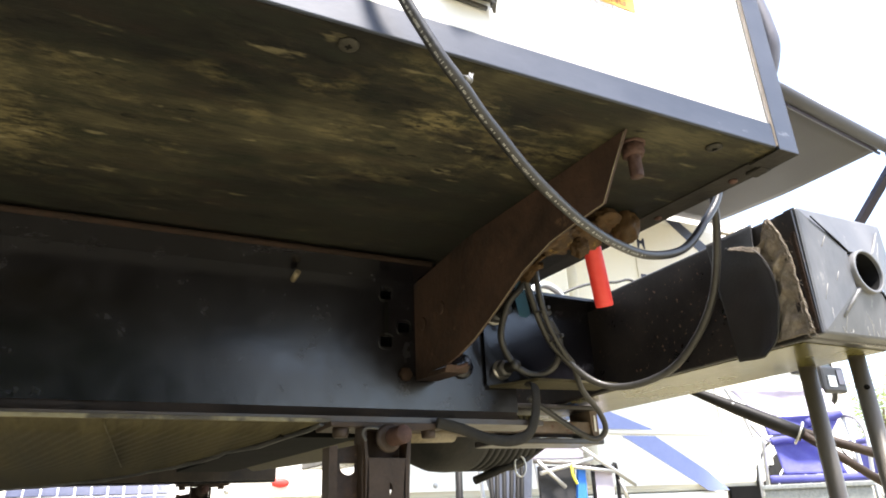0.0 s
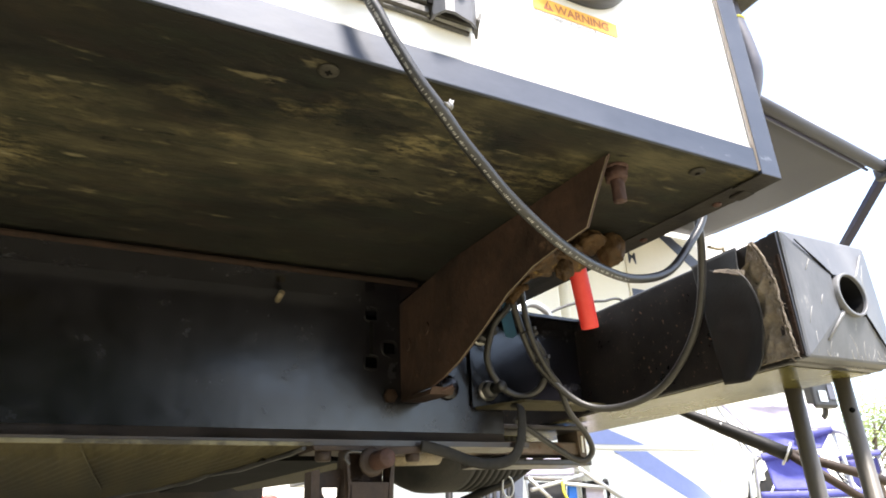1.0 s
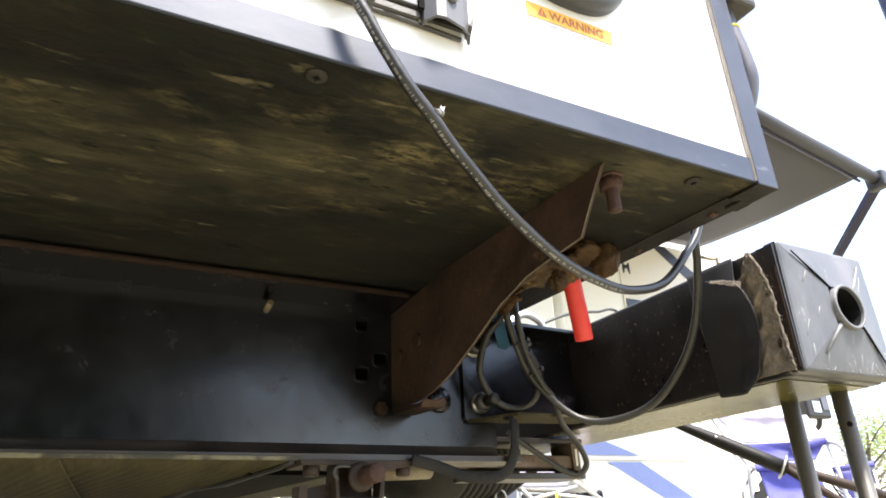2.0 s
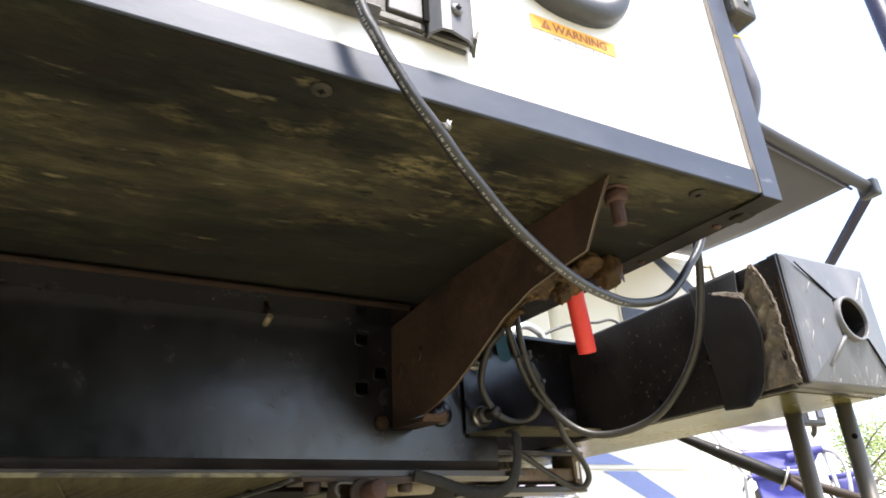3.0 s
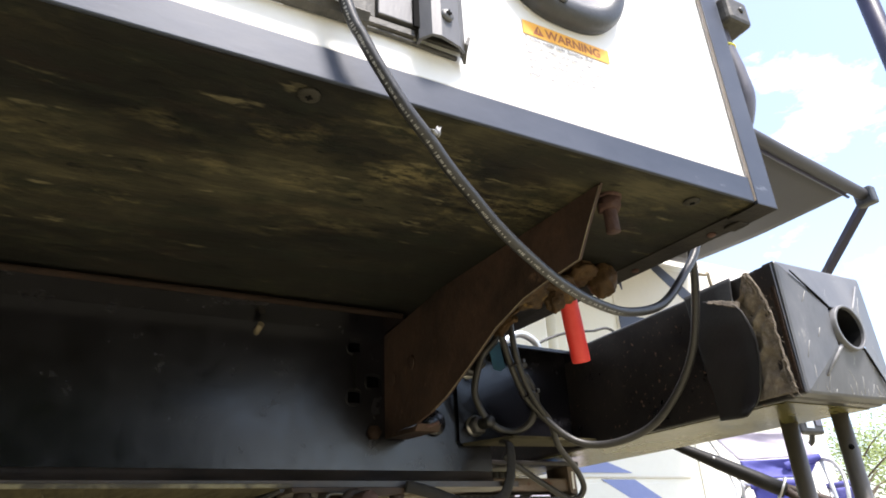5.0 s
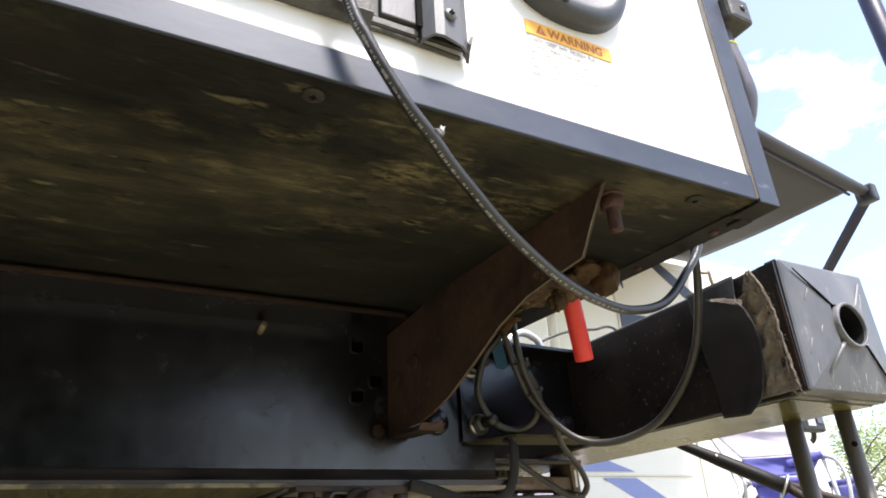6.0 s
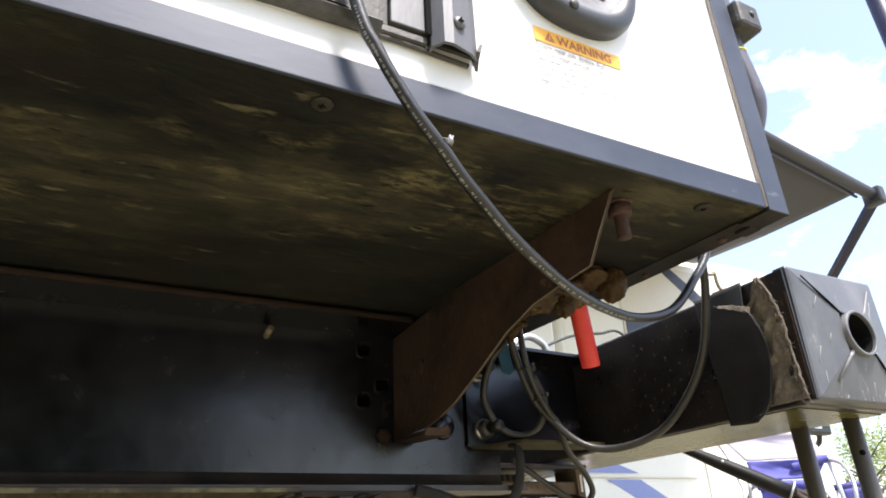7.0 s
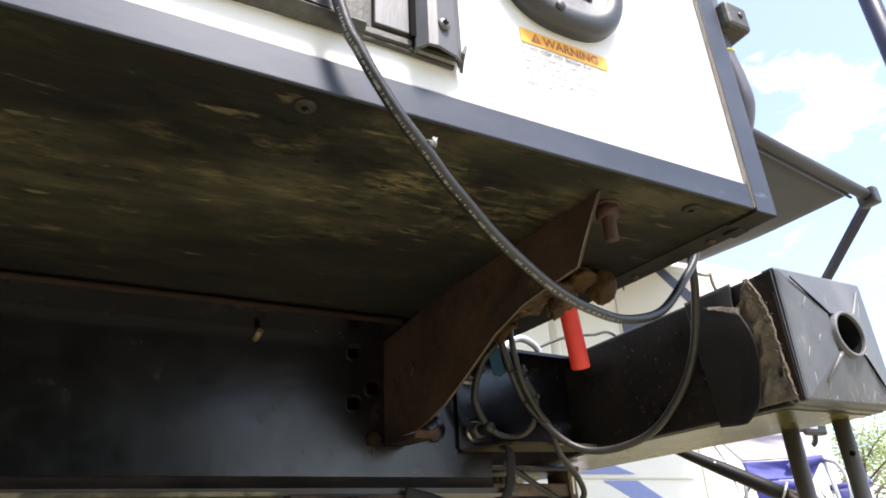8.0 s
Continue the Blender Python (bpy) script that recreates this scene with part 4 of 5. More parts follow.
for k, line in enumerate(("Potable water only. Sanitize, flush", "and drain water tank before using.", "See owner's manual for instructions,", "care, and maintenance information.", "Failure to maintain tank can result in", "death or serious injury.")):
    words("text_line", line, 0.0062, lie(-0.2965, 0.9165 - k * 0.0082, -0.0012), "faint_ink", label, 0.98, 0.00012)

# ---- hose at the rear corner ----
hose = thing("rear_hose", (0.03, 0.01, 1.0), "grey rubber hose under a square fitting at the rear corner", "hose")
part("tube", sweep(spline([(0.0155, 0.012, 1.35), (0.0155, 0.012, 1.15), (0.0155, 0.012, 1.05), (0.017, 0.01, 1.02), (0.0215, 0.008, 0.985), (0.0245, 0.01, 0.95), (0.021, 0.03, 0.912), (0.014, 0.07, 0.9)], 8), 0.0115, 16), "hose", hose)
fit_block = part("fitting", box(0.004, 0.044, -0.016, 0.03, 1.052, 1.09, 0.005), "latch_dark", hose, "grey moulded clamp block")
pan_screw("screw", (0.028, -0.016, 1.072), (0, -1, 0), 0.004, fit_block, "dark_bolt")
part("yellow_tie", sweep([Vector((0.0165 + 0.0115 * math.cos(a), 0.011 + 0.0115 * math.sin(a), 1.027)) for a in np.linspace(0, 2 * math.pi, 24)[:-1]], 0.0018, 6, True), "yellow", hose, "yellow cable tie")

# ---- belly sheet, jacks ----
belly = thing("belly_sheet", (-3.0, 1.2, 0.57), "dull olive-black ribbed belly sheet sagging between the rails", "belly sheet")


def belly_fn(u, v):
    """Ribbed sheet fixed under the flange; its rear end is cut off at a slant."""
    y = LIP + 0.003 + v * 1.53
    end = float(np.interp(y, [0.42, 0.887, 1.41, 1.95], [-0.385, -0.535, -0.77, -1.0]))
    x = end + (u ** 2) * (LONG - end)
    sag = 0.026 * math.sin(v * math.pi) ** 0.8 + 0.002 * noise.noise(Vector((x * 3, y * 6, 0)))
    return Vector((x, y, 0.5655 - sag + 0.0011 * math.sin(x * 420 + 0.8 * noise.noise(Vector((x * 9, y * 2, 1))))))


part("sheet", sheet(900, 16, belly_fn, 0.003), "belly", belly)
part("torn_edge", sweep([belly_fn(0.0, k / 40) + Vector((0.004 * math.sin(k * 1.9), 0, -0.002)) for k in range(41)], 0.0035, 6), "rubber", belly)
part("seam", sweep([Vector((-0.625 + 0.03 * k / 20, LIP + 0.004 + 0.02 * k, 0.5635 - 0.026 * math.sin(0.02 * k / 1.53 * math.pi) ** 0.8)) for k in range(21)], 0.0012, 6), "belly", belly)
tray = thing("tank_tray", (-0.3, 0.9, 0.56), "pale olive sheet tray behind the belly sheet's cut end", "tray")
part("plate", slab([(-0.34, 0.6, 0.562), (-0.37, 1.06, 0.562), (-0.30, 1.3, 0.562), (-0.20, 0.95, 0.562), (-0.20, 0.6, 0.562)], (0, 0, 0.006)), "belly", tray)
part("hanger", rod((-0.27, 0.9, 0.567), (-0.27, 0.9, 0.657), 0.006, 8), "brace", tray)
part("cross_member", slab([(-0.42, 0.496, 0.556), (-0.31, 0.496, 0.556), (-0.365, 1.2, 0.556), (-0.48, 1.2, 0.556)], (0, 0, 0.09)), "black", rail)


def holed(outline, hole, vec):
    """A flat plate with one hole through it, pushed along vec."""
    bm = bmesh.new()
    edges = []
    for loop in (outline, hole):
        vs = [bm.verts.new(p) for p in loop]
        edges += [bm.edges.new((vs[k], vs[(k + 1) % len(vs)])) for k in range(len(vs))]
    bmesh.ops.triangle_fill(bm, use_beauty=True, use_dissolve=False, edges=edges)
    r = bmesh.ops.extrude_face_region(bm, geom=bm.faces[:])
    bmesh.ops.translate(bm, verts=[v for v in r["geom"] if isinstance(v, bmesh.types.BMVert)], vec=vec)
    bmesh.ops.recalc_face_normals(bm, faces=bm.faces)
    return bm


def jack(at, label):
    """A folding jack of two pressed channels on a hinge pin; at is the pin's place on the near leg."""
    x, y, z = at
    top = 0.5665
    j = thing("stabilizer_jack", (x, y, 0.0), label, "stabilizer jack", "stabilizer jacks")
    part("mount_plate", slab([(x - 0.075, y, top), (x + 0.09, y, top), (x + 0.086, y, top - 0.006), (x + 0.03, y, top - 0.011), (x - 0.03, y, top - 0.006), (x - 0.073, y, top - 0.006)], (0, 0.07, 0), 0.0008), "jack", j)
    for bx in (x - 0.058, x + 0.062):
        part("mount_bolt", hexhead((bx, y + 0.012, top - 0.006), (0, 0, -1), 0.018, 0.012), "jack", j, "weathered hex bolt")
    part("clip", sweep(spline([(x - 0.014, y - 0.004, top - 0.008), (x - 0.03, y - 0.004, top - 0.008), (x - 0.035, y - 0.004, top - 0.015), (x - 0.03, y - 0.004, top - 0.023)], 4), 0.002, 6), "latch_dark", j)
    # near leg: a channel with two ears round the pin
    eye = [(x + 0.002 + 0.0042 * math.cos(a), y, z - 0.06 + 0.0075 * math.sin(a)) for a in np.linspace(-math.pi / 2, math.pi / 2, 9)]
    part("leg", holed([(x - 0.026, y, z - 0.023), (x + 0.024, y, z - 0.024), (x + 0.019, y, z - 0.075), (x + 0.012, y, 0.03), (x - 0.03, y, 0.03), (x - 0.028, y, z - 0.075)], eye, (0, 0.004, 0)), "jack", j, "pressed-steel channel leg with a punched hole")
    part("ear", slab([(x - 0.031, y, 0.03), (x - 0.029, y, z - 0.03), (x - 0.033, y, z + 0.012), (x - 0.033, y + 0.03, z + 0.014), (x - 0.029, y + 0.03, 0.03)], (0.004, 0, 0)), "jack", j)
    part("ear", slab([(x + 0.0125, y, 0.03), (x + 0.024, y, z - 0.03), (x + 0.028, y, z + 0.004), (x + 0.028, y + 0.03, z + 0.012), (x + 0.0125, y + 0.03, 0.03)], (0.004, 0, 0)), "jack", j)
    part("back_plate", slab([(x - 0.028, y + 0.03, z - 0.06), (x + 0.027, y + 0.03, z - 0.06), (x + 0.027, y + 0.03, z + 0.012), (x - 0.028, y + 0.03, z + 0.012)], (0, 0.004, 0)), "rust", j)
    part("pin_washer", lathe([(0.0125, 0), (0.0175, 0), (0.0175, 0.004), (0.0125, 0.004)], facing((x, y, z), (0.15, -1, 0)), 28), "jack", j)
    part("hinge_pin", lathe([(0.0001, 0), (0.0115, 0), (0.0115, 0.047), (0.0105, 0.049), (0.0001, 0.049)], facing((x + 0.002, y + 0.02, z), (0.2, -1, 0.06)), 24), "rust_bolt", j, "rusty hinge pin")
    # inner leg: a deeper channel with a half-round hole in its web
    lx = x - 0.044
    arch = [(lx - 0.011 + 0.022 * k, y + 0.022, z - 0.028) for k in (0, 1)] + [(lx + 0.011 * math.cos(a), y + 0.022, z - 0.031 - 0.011 * math.sin(a)) for a in np.linspace(0, math.pi, 9)]
    part("rear_leg", holed([(lx - 0.021, y + 0.022, z - 0.012), (lx + 0.016, y + 0.022, z - 0.005), (lx + 0.016, y + 0.022, 0.03), (lx - 0.021, y + 0.022, 0.03)], arch, (0, 0.003, 0)), "rust", j, "rusty inner leg with a half-round hole")
    part("rear_leg_cheek", slab([(lx - 0.03, y + 0.004, z - 0.01), (lx - 0.02, y + 0.004, z - 0.008), (lx - 0.016, y + 0.004, 0.03), (lx - 0.027, y + 0.004, 0.03)], (0, 0.03, 0)), "jack", j)
    part("rear_leg_cheek", slab([(lx + 0.012, y + 0.006, z + 0.004), (lx + 0.016, y + 0.006, z + 0.004), (lx + 0.016, y + 0.006, 0.03), (lx + 0.012, y + 0.006, 0.03)], (0, 0.03, 0)), "jack", j)
    part("foot", box(x - 0.09, x + 0.05, y - 0.05, y + 0.09, 0.0, 0.03, 0.006), "jack", j, "flat steel foot on the grass")
    return j


jack((-0.303, 0.415, 0.547), "rust-brown steel stabilizer jack hanging from the rail")
jack((-0.33, 1.99, 0.545), "dark steel stabilizer jack on the far rail")

# ---- strap, receiver tube, spare tyre ----
strap_pts = spline([(-0.236, 0.41, 0.567), (-0.20, 0.41, 0.559), (-0.16, 0.41, 0.547), (-0.12, 0.411, 0.545), (-0.092, 0.412, 0.556), (-0.077, 0.414, 0.586), (-0.07, 0.422, 0.622), (-0.064, 0.45, 0.63)], 8)
solo("webbing_strap", sweep(strap_pts, 0.003, 12, flat=2.5), "tyre", (-0.1, 0.43, 0.545), "wide black strap slung under the rail end", "strap")
recv = thing("receiver_tube", (0.05, 0.62, 0.57), "rust-streaked square receiver tube below the bumper", "receiver tube")
part("tube", box(-0.12, 0.158, 0.58, 0.64, 0.574, 0.596, 0.003), "tan", recv, "tan rust-stained tube")
part("lower_plate", box(-0.05, 0.165, 0.565, 0.65, 0.556, 0.566, 0.002), "bumper", recv)
part("upper_plate", box(-0.05, 0.165, 0.565, 0.65, 0.614, 0.622, 0.002), "bumper", recv)
part("end_marker", slab([(0.146, 0.574, 0.616), (0.162, 0.574, 0.613), (0.163, 0.574, 0.568), (0.149, 0.574, 0.572)], (0, 0.06, 0)), "tan", recv, "faded pinkish end plate")
part("marker_stripe", box(0.153, 0.157, 0.5725, 0.5738, 0.578, 0.606), "label", recv)
for (ax, ay, az), (bx_, by_, bz_) in (((-0.27, 0.46, 0.556), (-0.17, 0.50, 0.562)),):
    pipe = thing("pale_pipe", (ax, ay, az), "pale tube end with a dark bore under the rail", "pipe")
    part("tube", rod((ax, ay, az), (bx_, by_, bz_), 0.011, 16), "bare_edge", pipe)
    part("bore", rod((bx_, by_, bz_), (bx_ + 0.002, by_ - 0.001, bz_), 0.0085, 16), "black", pipe)


drum = thing("rubber_drum", (0.0, 0.8, 0.58), "black ribbed rubber drum slung behind the rail end", "drum")
da, db = Vector((-0.125, 0.76, 0.612)), Vector((0.16, 0.86, 0.618))
dl = (db - da).length
ribs = []
for k in range(9):
    h0 = dl * 0.42 + k * dl * 0.06
    ribs += [(0.088, h0), (0.088, h0 + dl * 0.042), (0.083, h0 + dl * 0.046), (0.083, h0 + dl * 0.056)]
part("body", lathe([(0.0001, 0), (0.03, 0.002), (0.06, 0.012), (0.078, 0.03), (0.087, 0.06), (0.089, 0.09), *ribs, (0.07, dl * 0.97), (0.0001, dl)], facing(da, db - da), 40), "tyre", drum)
part("hanger", rod(da.lerp(db, 0.5), da.lerp(db, 0.5) + Vector((0, 0.02, 0.185)), 0.01, 8), "brace", drum)
bar = thing("black_bar", (0.1, 0.95, 0.53), "slim black bar with a wire ring below the drum", "bar")
part("bar", sweep([Vector((0.03, 0.80, 0.51)), Vector((0.15, 0.80, 0.55)), Vector((0.19, 0.80, 0.572)), Vector((0.2, 0.74, 0.6))], 0.008, 8), "brace", bar)
part("ring", sweep([Vector((0.13 + 0.013 * math.cos(a), 0.79, 0.535 + 0.02 * math.sin(a))) for a in np.linspace(0, 6.283, 18)[:-1]], 0.002, 6, True), "alu", bar)

# ---- poles and brace below the bumper ----
for px, py, pr, hole in ((0.245, 0.212, 0.0112, False), (0.2475, 0.142, 0.0102, True)):
    p = thing("support_pole", (px, py, 0.0), "grey-brown round support pole standing under the bumper", "pole", "poles under the bumper")
    part("tube", rod((px, py, 0.0), (px, py, BZ0 - 0.001), pr, 24), "post", p)
    if hole:
        part("lock_button", lathe([(0.0001, 0), (0.0034, 0), (0.0034, 0.0008), (0.0001, 0.0012)], facing((px - pr * 0.7, py - pr * 0.7, 0.585), (-0.7, -0.7, 0)), 14), "black", p)
brace = thing("folding_brace", (0.3, 0.35, 0.6), "black folding brace with a wire clip below the bumper", "brace")
ba, bb, bc = Vector((0.2306, 0.7073, 0.7728)), Vector((0.493, 0.42, 0.56)), Vector((0.70, 0.33, 0.49))
part("outer_tube", sweep([ba.lerp(bb, q) for q in (0.0, 0.4, 0.55, 0.65, 0.75, 0.9, 1.0)], lambda t: 0.007 + 0.0085 * min(1.0, max(0.0, t * 2 - 0.45)), 12, flat=0.85), "brace", brace)
part("inner_rod", rod(bb - (bb - ba).normalized() * 0.03, bc, 0.0085, 10), "jack", brace, "rusty brown rod")
part("second_rod", rod(bb, Vector((0.60, 0.36, 0.47)), 0.0075, 10), "jack", brace)
bd = (bb - ba).normalized()
mm = facing(bb - bd * 0.006, bd)
part("wire_clip", sweep([mm @ Vector((0.019 * math.cos(a), 0.02 * math.sin(a), 0)) for a in np.linspace(0, 2 * math.pi, 20)[:-1]], 0.002, 6, True), "alu", brace, "bright wire clip")
part("rivet", lathe([(0.0001, 0), (0.003, 0), (0.002, 0.002), (0.0001, 0.0022)], facing(ba.lerp(bb, 0.72) + Vector((-0.006, -0.011, 0.002)), (-0.5, -0.8, 0.2)), 10), "alu", brace)

# ---- tall mast ----
mast = thing("mast", (2.9, 0.9, 0.0), "dark painted mast standing on the grass", "mast")
part("pole", rod((2.98, 0.9, 0.0), (2.98, 0.9, 5.0), 0.05, 20), "mast", mast)
part("base_plate", box(2.83, 3.13, 0.75, 1.05, 0.0, 0.02, 0.004), "mast", mast)

# ---- neighbouring motorhome with its awning ----
NY = 4.6
rv = thing("motorhome", (2.0, NY + 1.2, 0.0), "white motorhome with blue and navy swooshes, parked parallel", "motorhome")
part("body", box(-5.2, 7.4, NY, NY + 2.4, 0.52, 3.55, 0.12, 4), "rv", rv)
part("skirt", box(-5.0, 5.0, NY + 0.03, NY + 2.3, 0.36, 0.515, 0.02), "rv", rv)
part("roof_cap", box(-5.1, 7.2, NY + 0.1, NY + 2.3, 3.55, 3.68, 0.05), "rv_cream", rv)
part("cream_panel", box(4.25, 6.3, NY - 0.012, NY - 0.003, 2.45, 3.38, 0.003), "rv_cream", rv, "cream upper panel")
part("swoosh", slab([(3.3, NY - 0.016, 1.36), (3.58, NY - 0.016, 1.26), (4.12, NY - 0.016, 1.09), (3.3, NY - 0.016, 1.09)], (0, 0.006, 0)), "rv_blue", rv, "blue swoosh")
part("swoosh", slab([(3.72, NY - 0.016, 1.03), (4.13, NY - 0.016, 1.03), (4.75, NY - 0.016, 0.70), (5.0, NY - 0.016, 0.52), (4.72, NY - 0.016, 0.52)], (0, 0.006, 0)), "rv_blue", rv, "blue swoosh")
part("swoosh", slab([(4.78, NY - 0.018, 3.44), (5.0, NY - 0.018, 3.44), (5.75, NY - 0.018, 2.95), (5.45, NY - 0.018, 2.95)], (0, 0.004, 0)), "rv_navy", rv, "navy swoosh")
part("swoosh", slab([(4.28, NY - 0.018, 2.72), (5.3, NY - 0.018, 2.72), (5.2, NY - 0.018, 2.6), (4.28, NY - 0.018, 2.5)], (0, 0.004, 0)), "rv_navy", rv, "navy swoosh")
part("belt_moulding", box(-5.0, 4.9, NY - 0.02, NY - 0.002, 1.045, 1.065, 0.003), "rv_cream", rv)
for x0, x1 in ((-4.2, -2.9), (-2.6, -1.2), (-0.6, 0.9), (1.1, 2.4), (2.6, 4.7)):
    d = part("locker_door", box(x0, x1, NY - 0.012, NY - 0.001, 0.58, 1.0, 0.004), "rv", rv)
    part("lock", lathe([(0.0001, 0), (0.02, 0), (0.018, 0.01), (0.0001, 0.01)], facing(((x0 + x1) / 2, NY - 0.012, 0.63), (0, -1, 0)), 14), "alu", d)
part("marker_light", lathe([(0.0001, 0), (0.065, 0), (0.058, 0.02), (0.03, 0.03), (0.0001, 0.03)], facing((0.52, NY - 0.012, 0.675), (0, -1, 0)) @ Matrix.Diagonal((1, 0.5, 1, 1)), 24), "red", rv, "red oval light")
for x0, x1, z0, z1 in ((-3.6, -2.2, 1.7, 2.5), (-0.8, 0.9, 1.7, 2.5), (6.35, 7.1, 1.75, 2.6)):
    w = part("window", box(x0, x1, NY - 0.02, NY - 0.001, z0, z1, 0.03), "rubber", rv)
    part("pane", box(x0 + 0.04, x1 - 0.04, NY - 0.024, NY - 0.021, z0 + 0.04, z1 - 0.04), "glass", w)
part("slide_box", box(2.55, 3.12, NY - 0.25, NY - 0.001, 1.75, 3.35, 0.03), "rv", rv, "white projecting box")
part("drain_pipe", rod((3.3, NY - 0.06, 0.6), (3.3, NY - 0.06, 3.4), 0.06, 18), "rv", rv)
door = part("entry_door", box(5.05, 5.72, NY - 0.016, NY - 0.001, 0.75, 2.4, 0.02), "rv", rv)
part("door_window", box(5.2, 5.57, NY - 0.02, NY - 0.0165, 1.5, 2.2, 0.01), "rv_cream", door)
part("door_handle", box(5.63, 5.69, NY - 0.04, NY - 0.017, 1.4, 1.52, 0.006), "alu", door)
part("windscreen", box(7.38, 7.43, NY + 0.2, NY + 2.2, 1.4, 2.7, 0.02), "glass", rv)
for wx in (-3.2, 6.0):
    wheel = part("wheel", lathe([(0.2, -0.13), (0.42, -0.13), (0.47, -0.1), (0.47, 0.1), (0.42, 0.13), (0.2, 0.13)], facing((wx, NY + 0.12, 0.47), (0, -1, 0)), 40), "tyre", rv, "black tyre")
    part("rim", lathe([(0.0001, 0.1), (0.08, 0.11), (0.2, 0.08), (0.26, 0.135), (0.28, 0.132), (0.28, -0.1), (0.0001, -0.1)], facing((wx, NY + 0.12, 0.47), (0, -1, 0)), 32), "alu", wheel)
    part("wheel_arch", sweep([Vector((wx + 0.56 * math.cos(a), NY - 0.004, 0.5 + 0.56 * math.sin(a))) for a in np.linspace(0, math.pi, 18)], 0.02, 8), "rubber", rv)
part("dark_locker_gap", box(5.02, 5.5, NY - 0.01, NY + 0.02, 0.36, 0.55), "black", rv)
mirror = part("mirror", box(6.28, 6.68, NY - 0.42, NY - 0.3, 1.47, 1.76, 0.03), "rubber", rv, "black side mirror on an arm")
part("mirror_arm", sweep(spline([(6.62, NY + 0.02, 1.36), (6.6, NY - 0.15, 1.36), (6.56, NY - 0.3, 1.4), (6.52, NY - 0.36, 1.5)], 6), 0.03, 8), "rubber", mirror)
part("mirror_glass", box(6.36, 6.49, NY - 0.43, NY - 0.421, 1.53, 1.65), "alu", mirror)
part("mirror_glass", box(6.53, 6.64, NY - 0.43, NY - 0.421, 1.56, 1.72), "hose", mirror)
part("letter_mark", slab([(4.35 + x, NY - 0.014, 3.085 + z) for x, z in ((-0.054, -0.066), (-0.036, -0.066), (0, 0.03), (0.036, -0.066), (0.054, -0.066), (0.054, 0.066), (0.03, 0.066), (0, -0.012), (-0.03, 0.066), (-0.054, 0.066))], (0, 0.001, 0)), "rv_navy", rv)

part("grab_rail", sweep(spline([(5.38, NY - 0.2, 3.303), (5.568, NY - 0.2, 3.302), (5.628, NY - 0.2, 3.341), (5.637, NY - 0.2, 3.219), (5.676, NY - 0.2, 3.131), (5.759, NY - 0.2, 3.15), (5.76, NY + 0.01, 3.15)], 4), 0.02, 8), "bare_edge", rv, "small weathered metal catch")

awning = thing("awning", (4.5, 3.0, 3.1), "charcoal vinyl awning rolled out from the motorhome", "awning")
RA, RBX = Vector((1.5, 1.77, 3.1)), Vector((5.0, 2.2, 3.1))
part("fabric", sheet(40, 12, lambda u, v: RA.lerp(RBX - Vector((0.18, 0.02, 0)), u).lerp(Vector((1.7 + 3.85 * u, NY - 0.02, 3.52)), v) + Vector((0, 0, -0.03 * math.sin(v * math.pi) + 0.0015 * math.sin(v * 60))), 0.004), "awning", awning)
part("roller", rod(RA, RBX, 0.05, 20), "awning", awning, "dark roller tube")
part("valance_slot", rod(RA + Vector((0, 0.03, -0.05)), RBX + Vector((-0.2, 0.03, -0.05)), 0.012, 8), "mast", awning)
part("roller_end", box(RBX.x - 0.03, RBX.x + 0.06, RBX.y - 0.08, RBX.y + 0.08, RBX.z - 0.1, RBX.z + 0.06, 0.02), "gasket", awning)
part("arm", sweep([RBX + Vector((0, 0, -0.05)), Vector((5.48, 3.0, 2.73)), Vector((6.4, NY - 0.01, 2.02))], 0.035, shape=[(-1, -0.8), (1, -0.8), (1, 0.8), (-1, 0.8)]), "mast", awning, "dark folding arm")

